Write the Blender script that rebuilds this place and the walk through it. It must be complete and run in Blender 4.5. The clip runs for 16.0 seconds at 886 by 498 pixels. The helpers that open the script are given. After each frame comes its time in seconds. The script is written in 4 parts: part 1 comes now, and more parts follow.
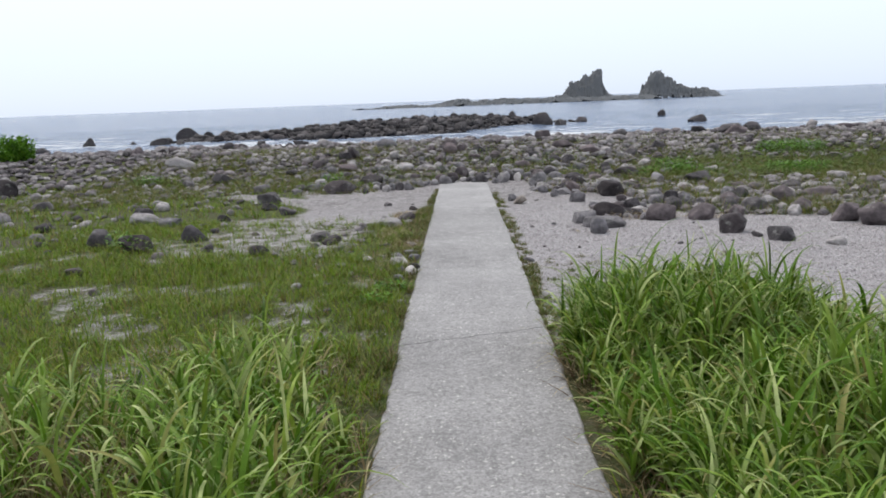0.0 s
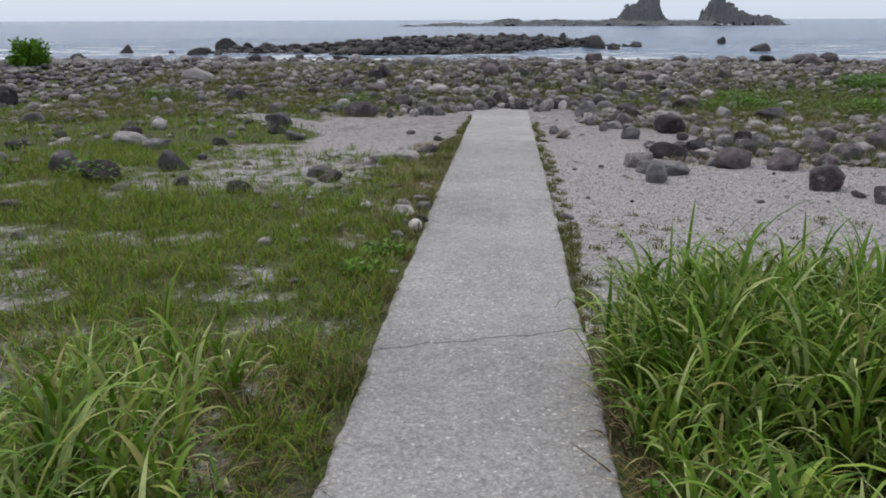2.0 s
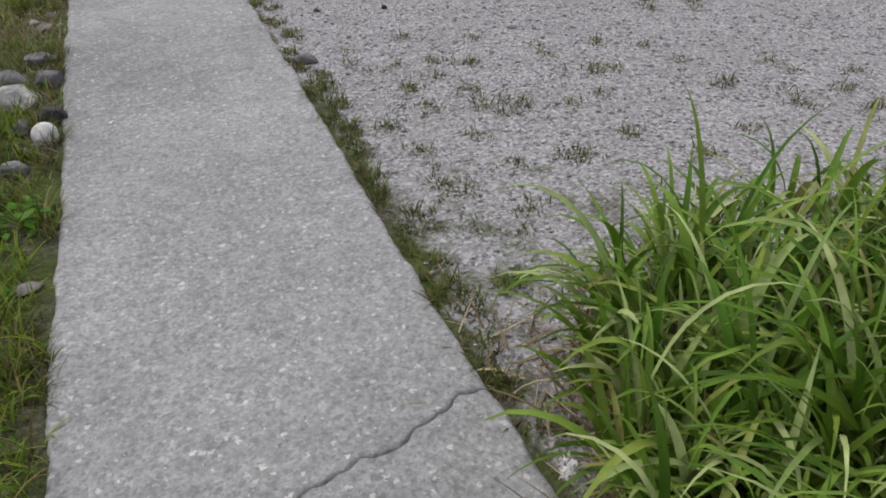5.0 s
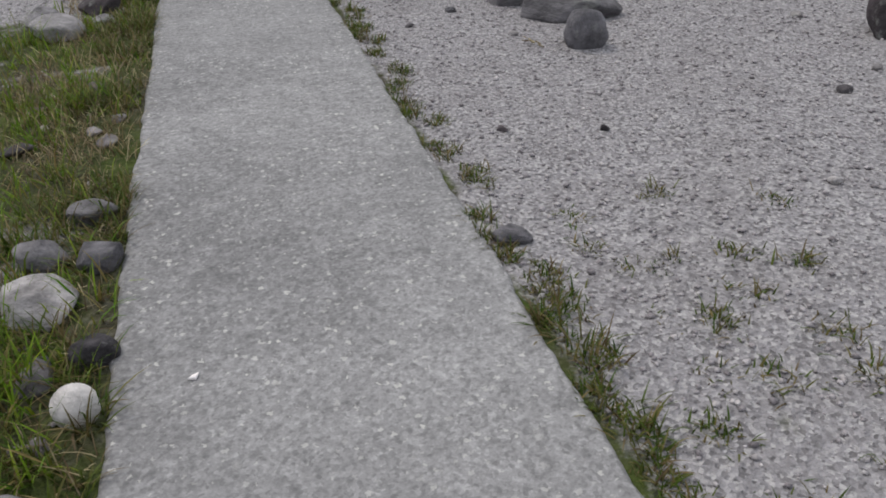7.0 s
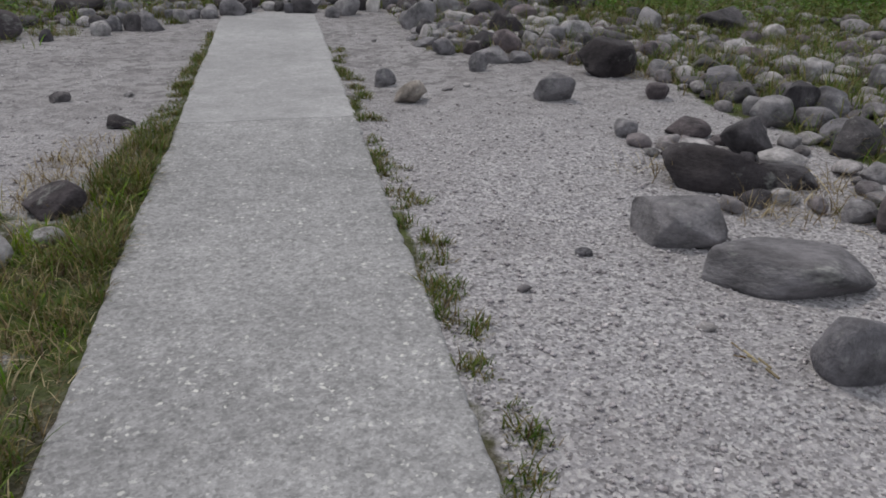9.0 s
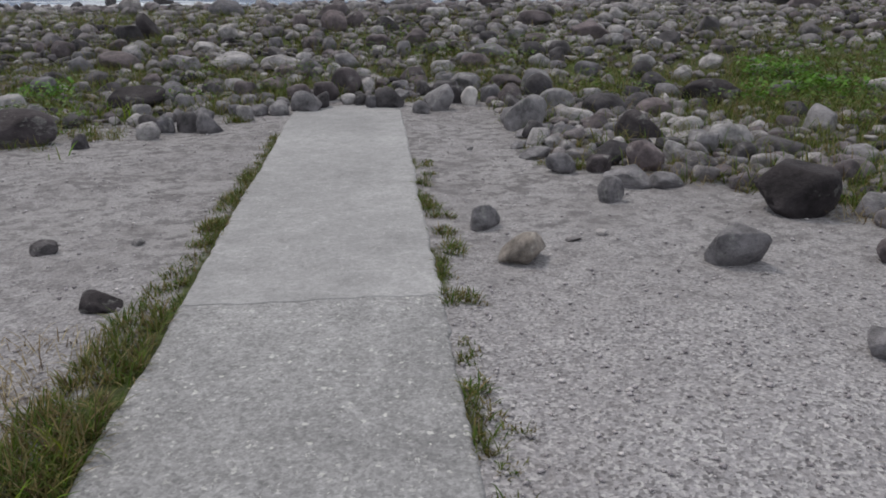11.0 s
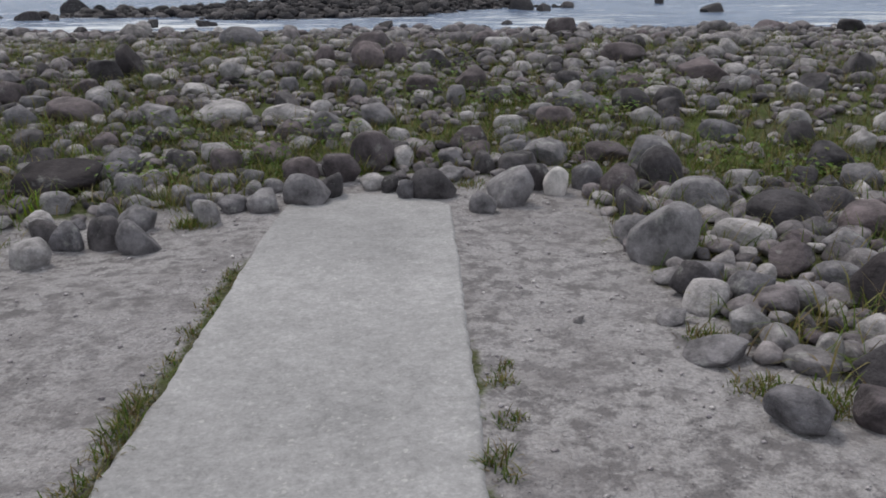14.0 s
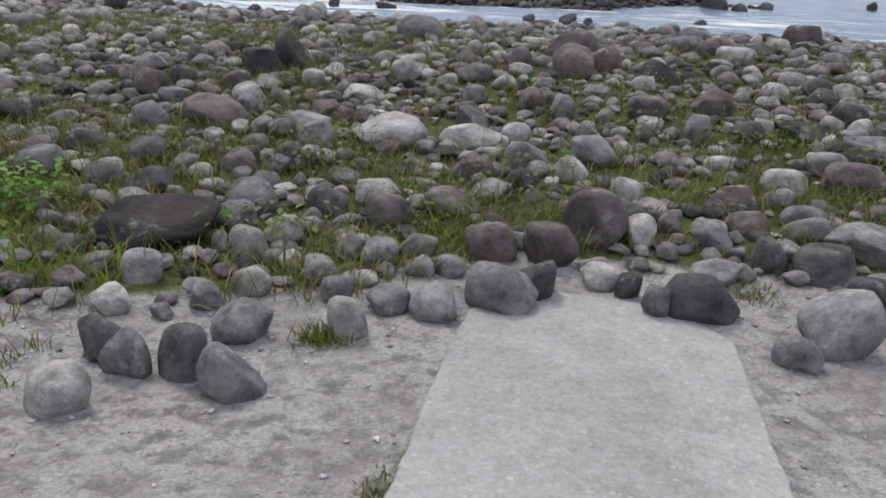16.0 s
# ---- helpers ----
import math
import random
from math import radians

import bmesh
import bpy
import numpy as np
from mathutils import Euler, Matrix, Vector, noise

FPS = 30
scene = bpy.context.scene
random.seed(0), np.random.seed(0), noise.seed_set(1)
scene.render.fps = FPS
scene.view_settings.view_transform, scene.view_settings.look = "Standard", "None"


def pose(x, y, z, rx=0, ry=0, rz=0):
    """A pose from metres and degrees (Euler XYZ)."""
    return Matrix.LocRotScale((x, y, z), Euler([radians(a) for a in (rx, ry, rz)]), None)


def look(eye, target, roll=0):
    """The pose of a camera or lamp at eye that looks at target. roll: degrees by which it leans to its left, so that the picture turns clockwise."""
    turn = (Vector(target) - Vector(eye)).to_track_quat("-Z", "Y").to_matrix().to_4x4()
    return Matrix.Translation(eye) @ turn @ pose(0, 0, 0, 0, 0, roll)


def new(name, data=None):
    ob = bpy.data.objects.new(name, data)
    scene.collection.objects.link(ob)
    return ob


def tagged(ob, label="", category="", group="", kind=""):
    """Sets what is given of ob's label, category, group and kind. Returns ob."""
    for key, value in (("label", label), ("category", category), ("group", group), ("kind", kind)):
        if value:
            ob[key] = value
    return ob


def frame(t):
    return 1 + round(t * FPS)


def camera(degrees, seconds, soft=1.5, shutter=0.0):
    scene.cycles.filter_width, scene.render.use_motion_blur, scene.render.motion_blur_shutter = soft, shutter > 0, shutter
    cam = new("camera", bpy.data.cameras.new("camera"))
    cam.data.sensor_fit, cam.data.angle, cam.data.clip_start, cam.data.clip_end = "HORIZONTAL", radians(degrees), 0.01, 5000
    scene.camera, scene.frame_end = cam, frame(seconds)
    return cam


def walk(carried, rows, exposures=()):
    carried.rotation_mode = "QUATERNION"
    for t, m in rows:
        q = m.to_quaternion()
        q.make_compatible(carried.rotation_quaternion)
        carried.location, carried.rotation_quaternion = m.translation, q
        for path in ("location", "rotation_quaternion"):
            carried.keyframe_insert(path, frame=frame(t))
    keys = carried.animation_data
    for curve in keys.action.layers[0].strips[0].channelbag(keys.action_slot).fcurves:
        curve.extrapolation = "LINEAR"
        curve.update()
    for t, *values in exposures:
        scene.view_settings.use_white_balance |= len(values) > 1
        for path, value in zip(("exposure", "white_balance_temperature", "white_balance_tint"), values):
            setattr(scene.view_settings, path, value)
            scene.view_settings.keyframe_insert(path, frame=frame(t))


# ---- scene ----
cam = camera(58.0, 16.0, soft=1.8)
PATH = [
    (0, (-0.066, 1.138, 1.639), (-0.115, 3.103, 1.273), -2.2),
    (0.5, (-0.032, 1.579, 1.64), (-0.031, 3.56, 1.371), -1.7),
    (1, (0.01, 2.025, 1.593), (-0.111, 3.987, 1.223), 0.5),
    (1.5, (0.049, 2.45, 1.558), (-0.081, 4.381, 1.05), -0.2),
    (2, (0.105, 2.83, 1.538), (-0.047, 4.746, 0.986), -0.2),
    (2.5, (0.117, 3.212, 1.522), (-0.064, 5.045, 0.744), 1.1),
    (3, (0.077, 3.626, 1.522), (0.047, 5.415, 0.629), -0.0),
    (3.5, (0.004, 4.096, 1.469), (0.102, 5.832, 0.481), -0.9),
    (4, (-0.101, 4.561, 1.472), (0.206, 6.299, 0.531), 1.7),
    (4.2, (-0.096, 4.713, 1.487), (0.263, 6.407, 0.487), 0.9),
    (6.3, (-0.053, 6.52, 1.253), (0.693, 7.973, 0.099), -2.8),
    (6.5, (-0.077, 6.704, 1.244), (0.606, 8.226, 0.14), -2.6),
    (7, (-0.108, 7.243, 1.231), (0.316, 8.891, 0.181), -1.9),
    (7.5, (-0.037, 7.75, 1.25), (0.386, 9.393, 0.192), -1.5),
    (8, (0.004, 8.275, 1.22), (0.291, 9.999, 0.248), 0.3),
    (8.5, (0.056, 8.799, 1.231), (0.416, 10.551, 0.336), 0.5),
    (8.7, (0.075, 9.0, 1.208), (0.446, 10.765, 0.344), 0.9),
    (10.8, (0.264, 10.848, 1.206), (0.479, 12.691, 0.46), -1.2),
    (11, (0.285, 11.051, 1.194), (0.438, 12.923, 0.51), -0.4),
    (11.5, (0.339, 11.563, 1.179), (0.424, 13.44, 0.493), 0.9),
    (12, (0.385, 12.048, 1.182), (0.399, 13.934, 0.517), -0.9),
    (12.5, (0.42, 12.569, 1.151), (0.417, 14.46, 0.498), -1.0),
    (13, (0.428, 13.04, 1.155), (0.518, 14.923, 0.486), -0.8),
    (13.5, (0.426, 13.508, 1.144), (0.47, 15.403, 0.506), -0.9),
    (14, (0.366, 13.988, 1.141), (0.406, 15.884, 0.504), -0.3),
    (14.5, (0.284, 14.486, 1.135), (0.169, 16.368, 0.468), 0.5),
    (15, (0.154, 14.96, 1.146), (0.072, 16.847, 0.489), 1.1),
    (15.3, (0.085, 15.272, 1.138), (-0.014, 17.184, 0.56), 1.5),
    (15.5, (0.063, 15.43, 1.148), (-0.046, 17.338, 0.556), 1.9),
    (16, (-0.107, 15.905, 1.112), (-0.436, 17.761, 0.445), 2.4),
]
EXPOSURES = [(0.0, 0.16), (0.5, -0.12), (1.0, -0.24), (1.5, -0.32), (2.0, -0.14), (2.5, -0.02), (3.5, -0.06), (4.2, -0.09), (6.5, -0.34), (8.5, -0.38), (11.0, -0.34), (13.5, -0.29), (15.0, -0.13), (16.0, 0.12)]
walk(cam, [(t, look(eye, target, roll)) for t, eye, target, roll in PATH], EXPOSURES)

# ---- overcast sky and a soft, veiled sun ----
SUN_TILT, SUN_TURN = radians(58), radians(-35)
world = bpy.data.worlds.new("overcast_sky")
scene.world = world
world.use_nodes = True
wt = world.node_tree
sky = wt.nodes.new("ShaderNodeTexSky")
sky.sky_type, sky.sun_disc = "NISHITA", False
sky.sun_elevation, sky.sun_rotation = SUN_TILT, SUN_TURN
dim = wt.nodes.new("ShaderNodeVectorMath")
dim.operation = "SCALE"
dim.inputs["Scale"].default_value = 0.10
wt.links.new(sky.outputs[0], dim.inputs[0])
aim = wt.nodes.new("ShaderNodeTexCoord")
height = wt.nodes.new("ShaderNodeSeparateXYZ")
wt.links.new(aim.outputs["Generated"], height.inputs[0])
cloud = wt.nodes.new("ShaderNodeValToRGB")
cloud.color_ramp.elements[0].position, cloud.color_ramp.elements[0].color = 0.0, (0.74, 0.84, 1.01, 1)
low_cloud = cloud.color_ramp.elements.new(0.16)
low_cloud.color = (0.97, 1.05, 1.17, 1)
cloud.color_ramp.elements[2].position, cloud.color_ramp.elements[2].color = 1.0, (1.15, 1.19, 1.27, 1)
wt.links.new(height.outputs[2], cloud.inputs[0])
veil = wt.nodes.new("ShaderNodeMix")
veil.data_type = "RGBA"
veil.inputs[0].default_value = 0.86
wt.links.new(cloud.outputs[0], veil.inputs[7])
wt.links.new(dim.outputs[0], veil.inputs[6])
wt.links.new(veil.outputs[2], wt.nodes["Background"].inputs[0])
wt.nodes["Background"].inputs[1].default_value = 1.0
sun = new("sun", bpy.data.lights.new("sun", "SUN"))
sun.data.energy, sun.data.angle, sun.data.color = 1.7, radians(12), (1.0, 0.93, 0.83)
sun.matrix_world = look((0, 0, 30), (math.sin(SUN_TURN) * -8, math.cos(SUN_TURN) * -8, 30 - 8 * math.tan(SUN_TILT)))


# ---- materials ----
class Paint:
    """A principled material with a few node helpers."""

    def __init__(self, name, roughness=0.9, specular=0.3):
        self.mat = bpy.data.materials.new(name)
        self.mat.use_nodes = True
        self.tree = self.mat.node_tree
        self.bsdf = self.tree.nodes["Principled BSDF"]
        self.bsdf.inputs["Roughness"].default_value = roughness
        self.bsdf.inputs["Specular IOR Level"].default_value = specular
        self.place = self.node("ShaderNodeNewGeometry").outputs["Position"]

    def node(self, kind):
        return self.tree.nodes.new(kind)

    def link(self, a, b):
        self.tree.links.new(a, b)

    def object_place(self):
        self.place = self.node("ShaderNodeTexCoord").outputs["Object"]

    def noise(self, scale, detail=4.0, rough=0.6, offset=None):
        n = self.node("ShaderNodeTexNoise")
        n.inputs["Scale"].default_value, n.inputs["Detail"].default_value, n.inputs["Roughness"].default_value = scale, detail, rough
        self.link(offset or self.place, n.inputs["Vector"])
        return n.outputs["Fac"]

    def cells(self, scale, out="Color"):
        n = self.node("ShaderNodeTexVoronoi")
        n.inputs["Scale"].default_value = scale
        self.link(self.place, n.inputs["Vector"])
        return n.outputs[out]

    def ramp(self, fac, *stops):
        r = self.node("ShaderNodeValToRGB")
        e = r.color_ramp.elements
        while len(e) < len(stops):
            e.new(0.5)
        for el, (at, col) in zip(e, stops):
            el.position, el.color = at, (*col, 1) if isinstance(col, tuple) else (col, col, col, 1)
        self.link(fac, r.inputs[0])
        return r.outputs[0]

    def mix(self, fac, a, b, kind="MIX"):
        m = self.node("ShaderNodeMix")
        m.data_type, m.blend_type = "RGBA", kind
        for sock, v in ((m.inputs[0], fac), (m.inputs[6], a), (m.inputs[7], b)):
            if isinstance(v, tuple):
                sock.default_value = (*v, 1)
            elif isinstance(v, (int, float)):
                sock.default_value = v
            else:
                self.link(v, sock)
        return m.outputs[2]

    def math(self, op, a, b=0.0):
        m = self.node("ShaderNodeMath")
        m.operation = op
        for sock, v in zip(m.inputs, (a, b)):
            if isinstance(v, (int, float)):
                sock.default_value = v
            else:
                self.link(v, sock)
        return m.outputs[0]

    def bump(self, height, strength, distance):
        b = self.node("ShaderNodeBump")
        b.inputs["Strength"].default_value, b.inputs["Distance"].default_value = strength, distance
        self.link(height, b.inputs["Height"])
        if self.bsdf.inputs["Normal"].links:
            self.link(self.bsdf.inputs["Normal"].links[0].from_socket, b.inputs["Normal"])
        self.link(b.outputs[0], self.bsdf.inputs["Normal"])

    def colour(self, socket):
        self.link(socket, self.bsdf.inputs["Base Color"])
        return self.mat

    def attribute(self, name):
        a = self.node("ShaderNodeAttribute")
        a.attribute_name = name
        return a.outputs["Fac"]

    def island(self):
        return self.node("ShaderNodeNewGeometry").outputs["Random Per Island"]

    def each(self):
        return self.node("ShaderNodeObjectInfo").outputs["Random"]


def concrete(name, coarse, pale=1.0):
    p = Paint(name, 0.92, 0.25)
    broad = p.ramp(p.noise(0.9, 5), (0.3, (0.222 * pale, 0.216 * pale, 0.217 * pale)), (0.7, (0.312 * pale, 0.304 * pale, 0.304 * pale)))
    grain = p.ramp(p.noise(34, 5, 0.8), (0.34, 1 - 0.30 * coarse), (0.66, 1 + 0.24 * coarse))
    col = p.mix(1.0, broad, grain, "MULTIPLY")
    stones = p.ramp(p.cells(105), (0.18, 1 - 0.20 * coarse ** 2), (0.42, 1.0), (0.60, 1.0), (0.82, 1 + 0.20 * coarse ** 2))
    col = p.mix(1.0, col, stones, "MULTIPLY")
    pits = p.ramp(p.noise(46, 3, 0.6), (0.60, 0.0), (0.70, 0.36 * coarse ** 2))
    col = p.mix(pits, col, (0.10, 0.096, 0.094))
    mid = p.ramp(p.noise(7, 5, 0.75), (0.34, 0.84), (0.66, 1.10))
    col = p.mix(1.0, col, mid, "MULTIPLY")
    # shell and stone chips in the mix
    chips = p.node("ShaderNodeTexVoronoi")
    chips.inputs["Scale"].default_value = 48
    bent = p.node("ShaderNodeVectorMath")
    ripple = p.node("ShaderNodeTexNoise")
    ripple.inputs["Scale"].default_value = 90
    p.link(p.place, ripple.inputs["Vector"])
    shrink = p.node("ShaderNodeVectorMath")
    shrink.operation = "SCALE"
    shrink.inputs["Scale"].default_value = 0.026
    p.link(ripple.outputs["Color"], shrink.inputs[0])
    p.link(p.place, bent.inputs[0])
    p.link(shrink.outputs[0], bent.inputs[1])
    p.link(bent.outputs[0], chips.inputs["Vector"])
    lot = p.node("ShaderNodeSeparateColor")
    p.link(chips.outputs["Color"], lot.inputs[0])
    reach = p.math("MULTIPLY", p.math("SUBTRACT", lot.outputs[0], 0.62), 1.2)
    picked = p.math("MULTIPLY", p.math("LESS_THAN", chips.outputs["Distance"], reach), p.math("ADD", 0.3, p.math("MULTIPLY", lot.outputs[1], 0.7)))
    wear = p.ramp(p.noise(1.4, 3), (0.38, 0.35 * coarse ** 2), (0.62, 0.72 * coarse ** 2))
    col = p.mix(p.math("MULTIPLY", picked, wear), col, (0.66, 0.64, 0.60))
    p.bump(p.noise(80, 4, 0.8), 0.35, 0.004)
    p.bump(p.cells(105, "Distance"), 0.25 * coarse, 0.004)
    p.bump(p.noise(6, 3), 0.15, 0.01)
    return p.colour(col)


def ground_paint():
    p = Paint("shore_ground", 0.95, 0.08)
    fine, coarse = p.noise(38, 5, 0.75), p.noise(2.2, 5, 0.65)
    shingle = p.ramp(p.cells(88), (0.12, (0.155, 0.146, 0.149)), (0.34, (0.275, 0.261, 0.268)), (0.6, (0.335, 0.319, 0.328)), (0.82, (0.45, 0.432, 0.430)))
    shingle = p.mix(1.0, shingle, p.ramp(fine, (0.3, 0.7), (0.7, 1.2)), "MULTIPLY")
    shingle = p.mix(p.ramp(coarse, (0.46, 0.0), (0.76, 0.35)), shingle, (0.20, 0.183, 0.180))
    silt = p.ramp(p.noise(60, 5, 0.8), (0.3, (0.18, 0.17, 0.171)), (0.52, (0.305, 0.290, 0.290)), (0.75, (0.43, 0.41, 0.41)))
    silt = p.mix(p.ramp(p.noise(10, 5, 0.7), (0.47, 0.0), (0.58, 0.9)), silt, (0.13, 0.12, 0.122))
    silt = p.mix(p.ramp(p.noise(2.6, 6, 0.72), (0.46, 0.0), (0.66, 0.7)), silt, (0.16, 0.147, 0.148))
    shingle = p.mix(p.math("MULTIPLY", p.attribute("silt"), p.ramp(p.noise(3, 4), (0.3, 0.5), (0.6, 1.0))), shingle, silt)
    soil = p.ramp(fine, (0.3, (0.030, 0.024, 0.018)), (0.5, (0.072, 0.060, 0.047)), (0.78, (0.21, 0.19, 0.17)))
    moss = p.ramp(p.noise(14, 5, 0.7), (0.35, (0.034, 0.054, 0.010)), (0.65, (0.088, 0.120, 0.025)))
    soil = p.mix(p.ramp(p.noise(1.6, 5, 0.7), (0.36, 0.1), (0.60, 0.8)), soil, moss)
    edge = p.math("ADD", p.attribute("gravel"), p.math("MULTIPLY", p.math("SUBTRACT", p.noise(4.5, 6, 0.75), 0.5), 1.9))
    col = p.mix(p.ramp(edge, (0.34, 0.0), (0.68, 1.0)), soil, shingle)
    p.bump(p.cells(88, "Distance"), 0.5, 0.008)
    p.bump(p.noise(11, 5, 0.65), 0.9, 0.045)
    return p.colour(col)


def rock_paint(name, *tones, source="each", rough=1.0, grey=0.62):
    p = Paint(name, 0.85, 0.16)
    pick = p.each() if source == "each" else p.island()
    stops = [((i + 0.5) / len(tones), t) for i, t in enumerate(tones)]
    if source == "each":
        p.object_place()
    base = p.mix(1.0, p.ramp(pick, *stops), (grey * 1.03, grey * 0.98, grey * 1.0), "MULTIPLY")
    shift = p.node("ShaderNodeVectorMath")
    p.link(p.place, shift.inputs[0])
    far = p.node("ShaderNodeCombineXYZ")
    p.link(p.math("MULTIPLY", pick, 37.0), far.inputs[0])
    p.link(far.outputs[0], shift.inputs[1])
    p.place = shift.outputs[0]
    k = 1.0 if source == "each" else 4.5
    col = p.mix(1.0, base, p.ramp(p.noise(2.4 * k, 5, 0.65), (0.28, 1 - 0.62 * rough), (0.72, 1 + 0.75 * rough)), "MULTIPLY")
    col = p.mix(1.0, col, p.ramp(p.noise(16 * k, 4, 0.8), (0.3, 1 - 0.2 * rough), (0.7, 1 + 0.2 * rough)), "MULTIPLY")
    lichen = p.ramp(p.noise(1.9 * k, 6, 0.7), (0.58, 0.0), (0.70, 0.5 * rough))
    col = p.mix(lichen, col, (0.42, 0.42, 0.39))
    p.bump(p.noise(20 * k, 5, 0.75), 0.35, 0.01)
    p.bump(p.noise(5 * k, 4, 0.6), 0.5, 0.03)
    return p.colour(col)


def blade_paint(name, *greens):
    p = Paint(name, 0.45, 0.16)
    r = p.island()
    col = p.ramp(r, *[(i / (len(greens) - 1), g) for i, g in enumerate(greens)])
    col = p.mix(1.0, col, p.ramp(p.noise(12, 3), (0.3, 0.75), (0.7, 1.25)), "MULTIPLY")
    p.link(col, p.bsdf.inputs["Base Color"])
    glow = p.node("ShaderNodeBsdfTranslucent")
    p.link(col, glow.inputs["Color"])
    both = p.node("ShaderNodeMixShader")
    both.inputs[0].default_value = 0.24
    p.link(p.bsdf.outputs[0], both.inputs[1])
    p.link(glow.outputs[0], both.inputs[2])
    out = next(n for n in p.tree.nodes if n.type == "OUTPUT_MATERIAL")
    p.link(both.outputs[0], out.inputs["Surface"])
    return p.mat


def sea_paint():
    p = Paint("sea_water", 0.35, 0.18)
    sep = p.node("ShaderNodeSeparateXYZ")
    p.link(p.place, sep.inputs[0])
    stretch = p.node("ShaderNodeVectorMath")
    stretch.operation = "MULTIPLY"
    p.link(p.place, stretch.inputs[0])
    stretch.inputs[1].default_value = (0.35, 1.0, 1.0)
    waves = p.noise(0.55, 6, 0.62, stretch.outputs[0])
    swell = p.noise(0.07, 3, 0.5, stretch.outputs[0])
    water = p.ramp(swell, (0.3, (0.105, 0.145, 0.225)), (0.7, (0.16, 0.205, 0.295)))
    # surf round the reef and along the shore
    near = p.ramp(p.math("DIVIDE", sep.outputs[1], 200.0), (0.14, 0.10), (0.28, 0.20), (0.36, 0.20), (0.50, 0.10), (0.75, 0.0))
    froth = p.noise(0.22, 7, 0.72, stretch.outputs[0])
    foam = p.ramp(p.math("ADD", froth, near), (0.72, 0.0), (0.82, 0.9))
    col = p.mix(foam, water, (0.75, 0.77, 0.78))
    p.link(p.ramp(foam, (0.0, 0.2), (1.0, 0.8)), p.bsdf.inputs["Roughness"])
    p.bump(waves, 1.0, 1.6)
    return p.colour(col)


CONCRETE, SMOOTH_CONCRETE = concrete("worn_concrete", 1.0), concrete("smooth_concrete", 0.62, 1.12)
GROUND, SEA = ground_paint(), sea_paint()
GREY, PALE, DARK, BLACK, BROWN, WHITE, TAN = (0.225, 0.222, 0.228), (0.40, 0.396, 0.388), (0.105, 0.101, 0.104), (0.07, 0.064, 0.066), (0.165, 0.145, 0.148), (0.56, 0.55, 0.52), (0.31, 0.275, 0.24)
ROCK = {
    "g": rock_paint("grey_boulder", (0.185, 0.184, 0.194), GREY, (0.28, 0.277, 0.28)),
    "l": rock_paint("pale_boulder", (0.34, 0.336, 0.332), PALE, (0.46, 0.452, 0.44)),
    "d": rock_paint("dark_boulder", (0.088, 0.084, 0.088), DARK, (0.132, 0.126, 0.128)),
    "k": rock_paint("black_boulder", (0.06, 0.054, 0.056), BLACK, (0.085, 0.075, 0.078)),
    "b": rock_paint("purple_brown_boulder", (0.13, 0.115, 0.118), BROWN, (0.195, 0.168, 0.170)),
    "a": rock_paint("angular_grey_boulder", (0.185, 0.184, 0.194), GREY, (0.28, 0.277, 0.28)),
    "w": rock_paint("whitish_boulder", WHITE, (0.62, 0.61, 0.58), rough=0.5, grey=0.92),
    "n": rock_paint("tan_boulder", TAN, (0.33, 0.30, 0.26)),
}
RUBBLE = rock_paint("mixed_boulders", (0.08, 0.075, 0.08), (0.36, 0.35, 0.345), (0.15, 0.128, 0.134), (0.26, 0.252, 0.255), (0.42, 0.412, 0.40), (0.105, 0.098, 0.103), (0.28, 0.272, 0.27), (0.185, 0.16, 0.168), (0.47, 0.46, 0.445), source="island")
SHINGLE = rock_paint("shingle_stones", (0.34, 0.325, 0.328), (0.44, 0.425, 0.428), (0.54, 0.52, 0.52), (0.40, 0.38, 0.38), (0.74, 0.72, 0.70), (0.24, 0.226, 0.23), (0.48, 0.46, 0.465), (0.62, 0.60, 0.60), (0.30, 0.285, 0.29), source="island", rough=0.3, grey=0.8)
REEF = rock_paint("wet_reef_rock", (0.028, 0.028, 0.031), (0.066, 0.063, 0.065), (0.12, 0.112, 0.111), (0.04, 0.04, 0.043), (0.20, 0.19, 0.187), (0.032, 0.032, 0.035), source="island")
# grey-green rock, with the bluish haze of distance put into its colour
CLIFF = rock_paint("hazed_cliff_rock", (0.165, 0.187, 0.195), (0.20, 0.215, 0.217), source="island")
# the palest tone paints bright sky highlights onto some blades
TALL = blade_paint("reed_grass", (0.055, 0.132, 0.010), (0.108, 0.205, 0.017), (0.19, 0.29, 0.045), (0.068, 0.148, 0.010), (0.44, 0.49, 0.21), (0.13, 0.225, 0.020), (0.036, 0.08, 0.006), (0.205, 0.285, 0.04), (0.27, 0.235, 0.09))
STALK = blade_paint("reed_stalks", (0.07, 0.10, 0.02), (0.16, 0.15, 0.05), (0.09, 0.065, 0.03), (0.24, 0.19, 0.09))
STRAW = blade_paint("dead_grass", (0.136, 0.088, 0.040), (0.272, 0.208, 0.104), (0.072, 0.044, 0.024), (0.50, 0.42, 0.25), (0.096, 0.064, 0.032))
TURF = blade_paint("short_turf", (0.06, 0.14, 0.006), (0.14, 0.245, 0.012), (0.215, 0.26, 0.024), (0.088, 0.185, 0.008), (0.23, 0.17, 0.065), (0.11, 0.18, 0.02), (0.10, 0.07, 0.035))
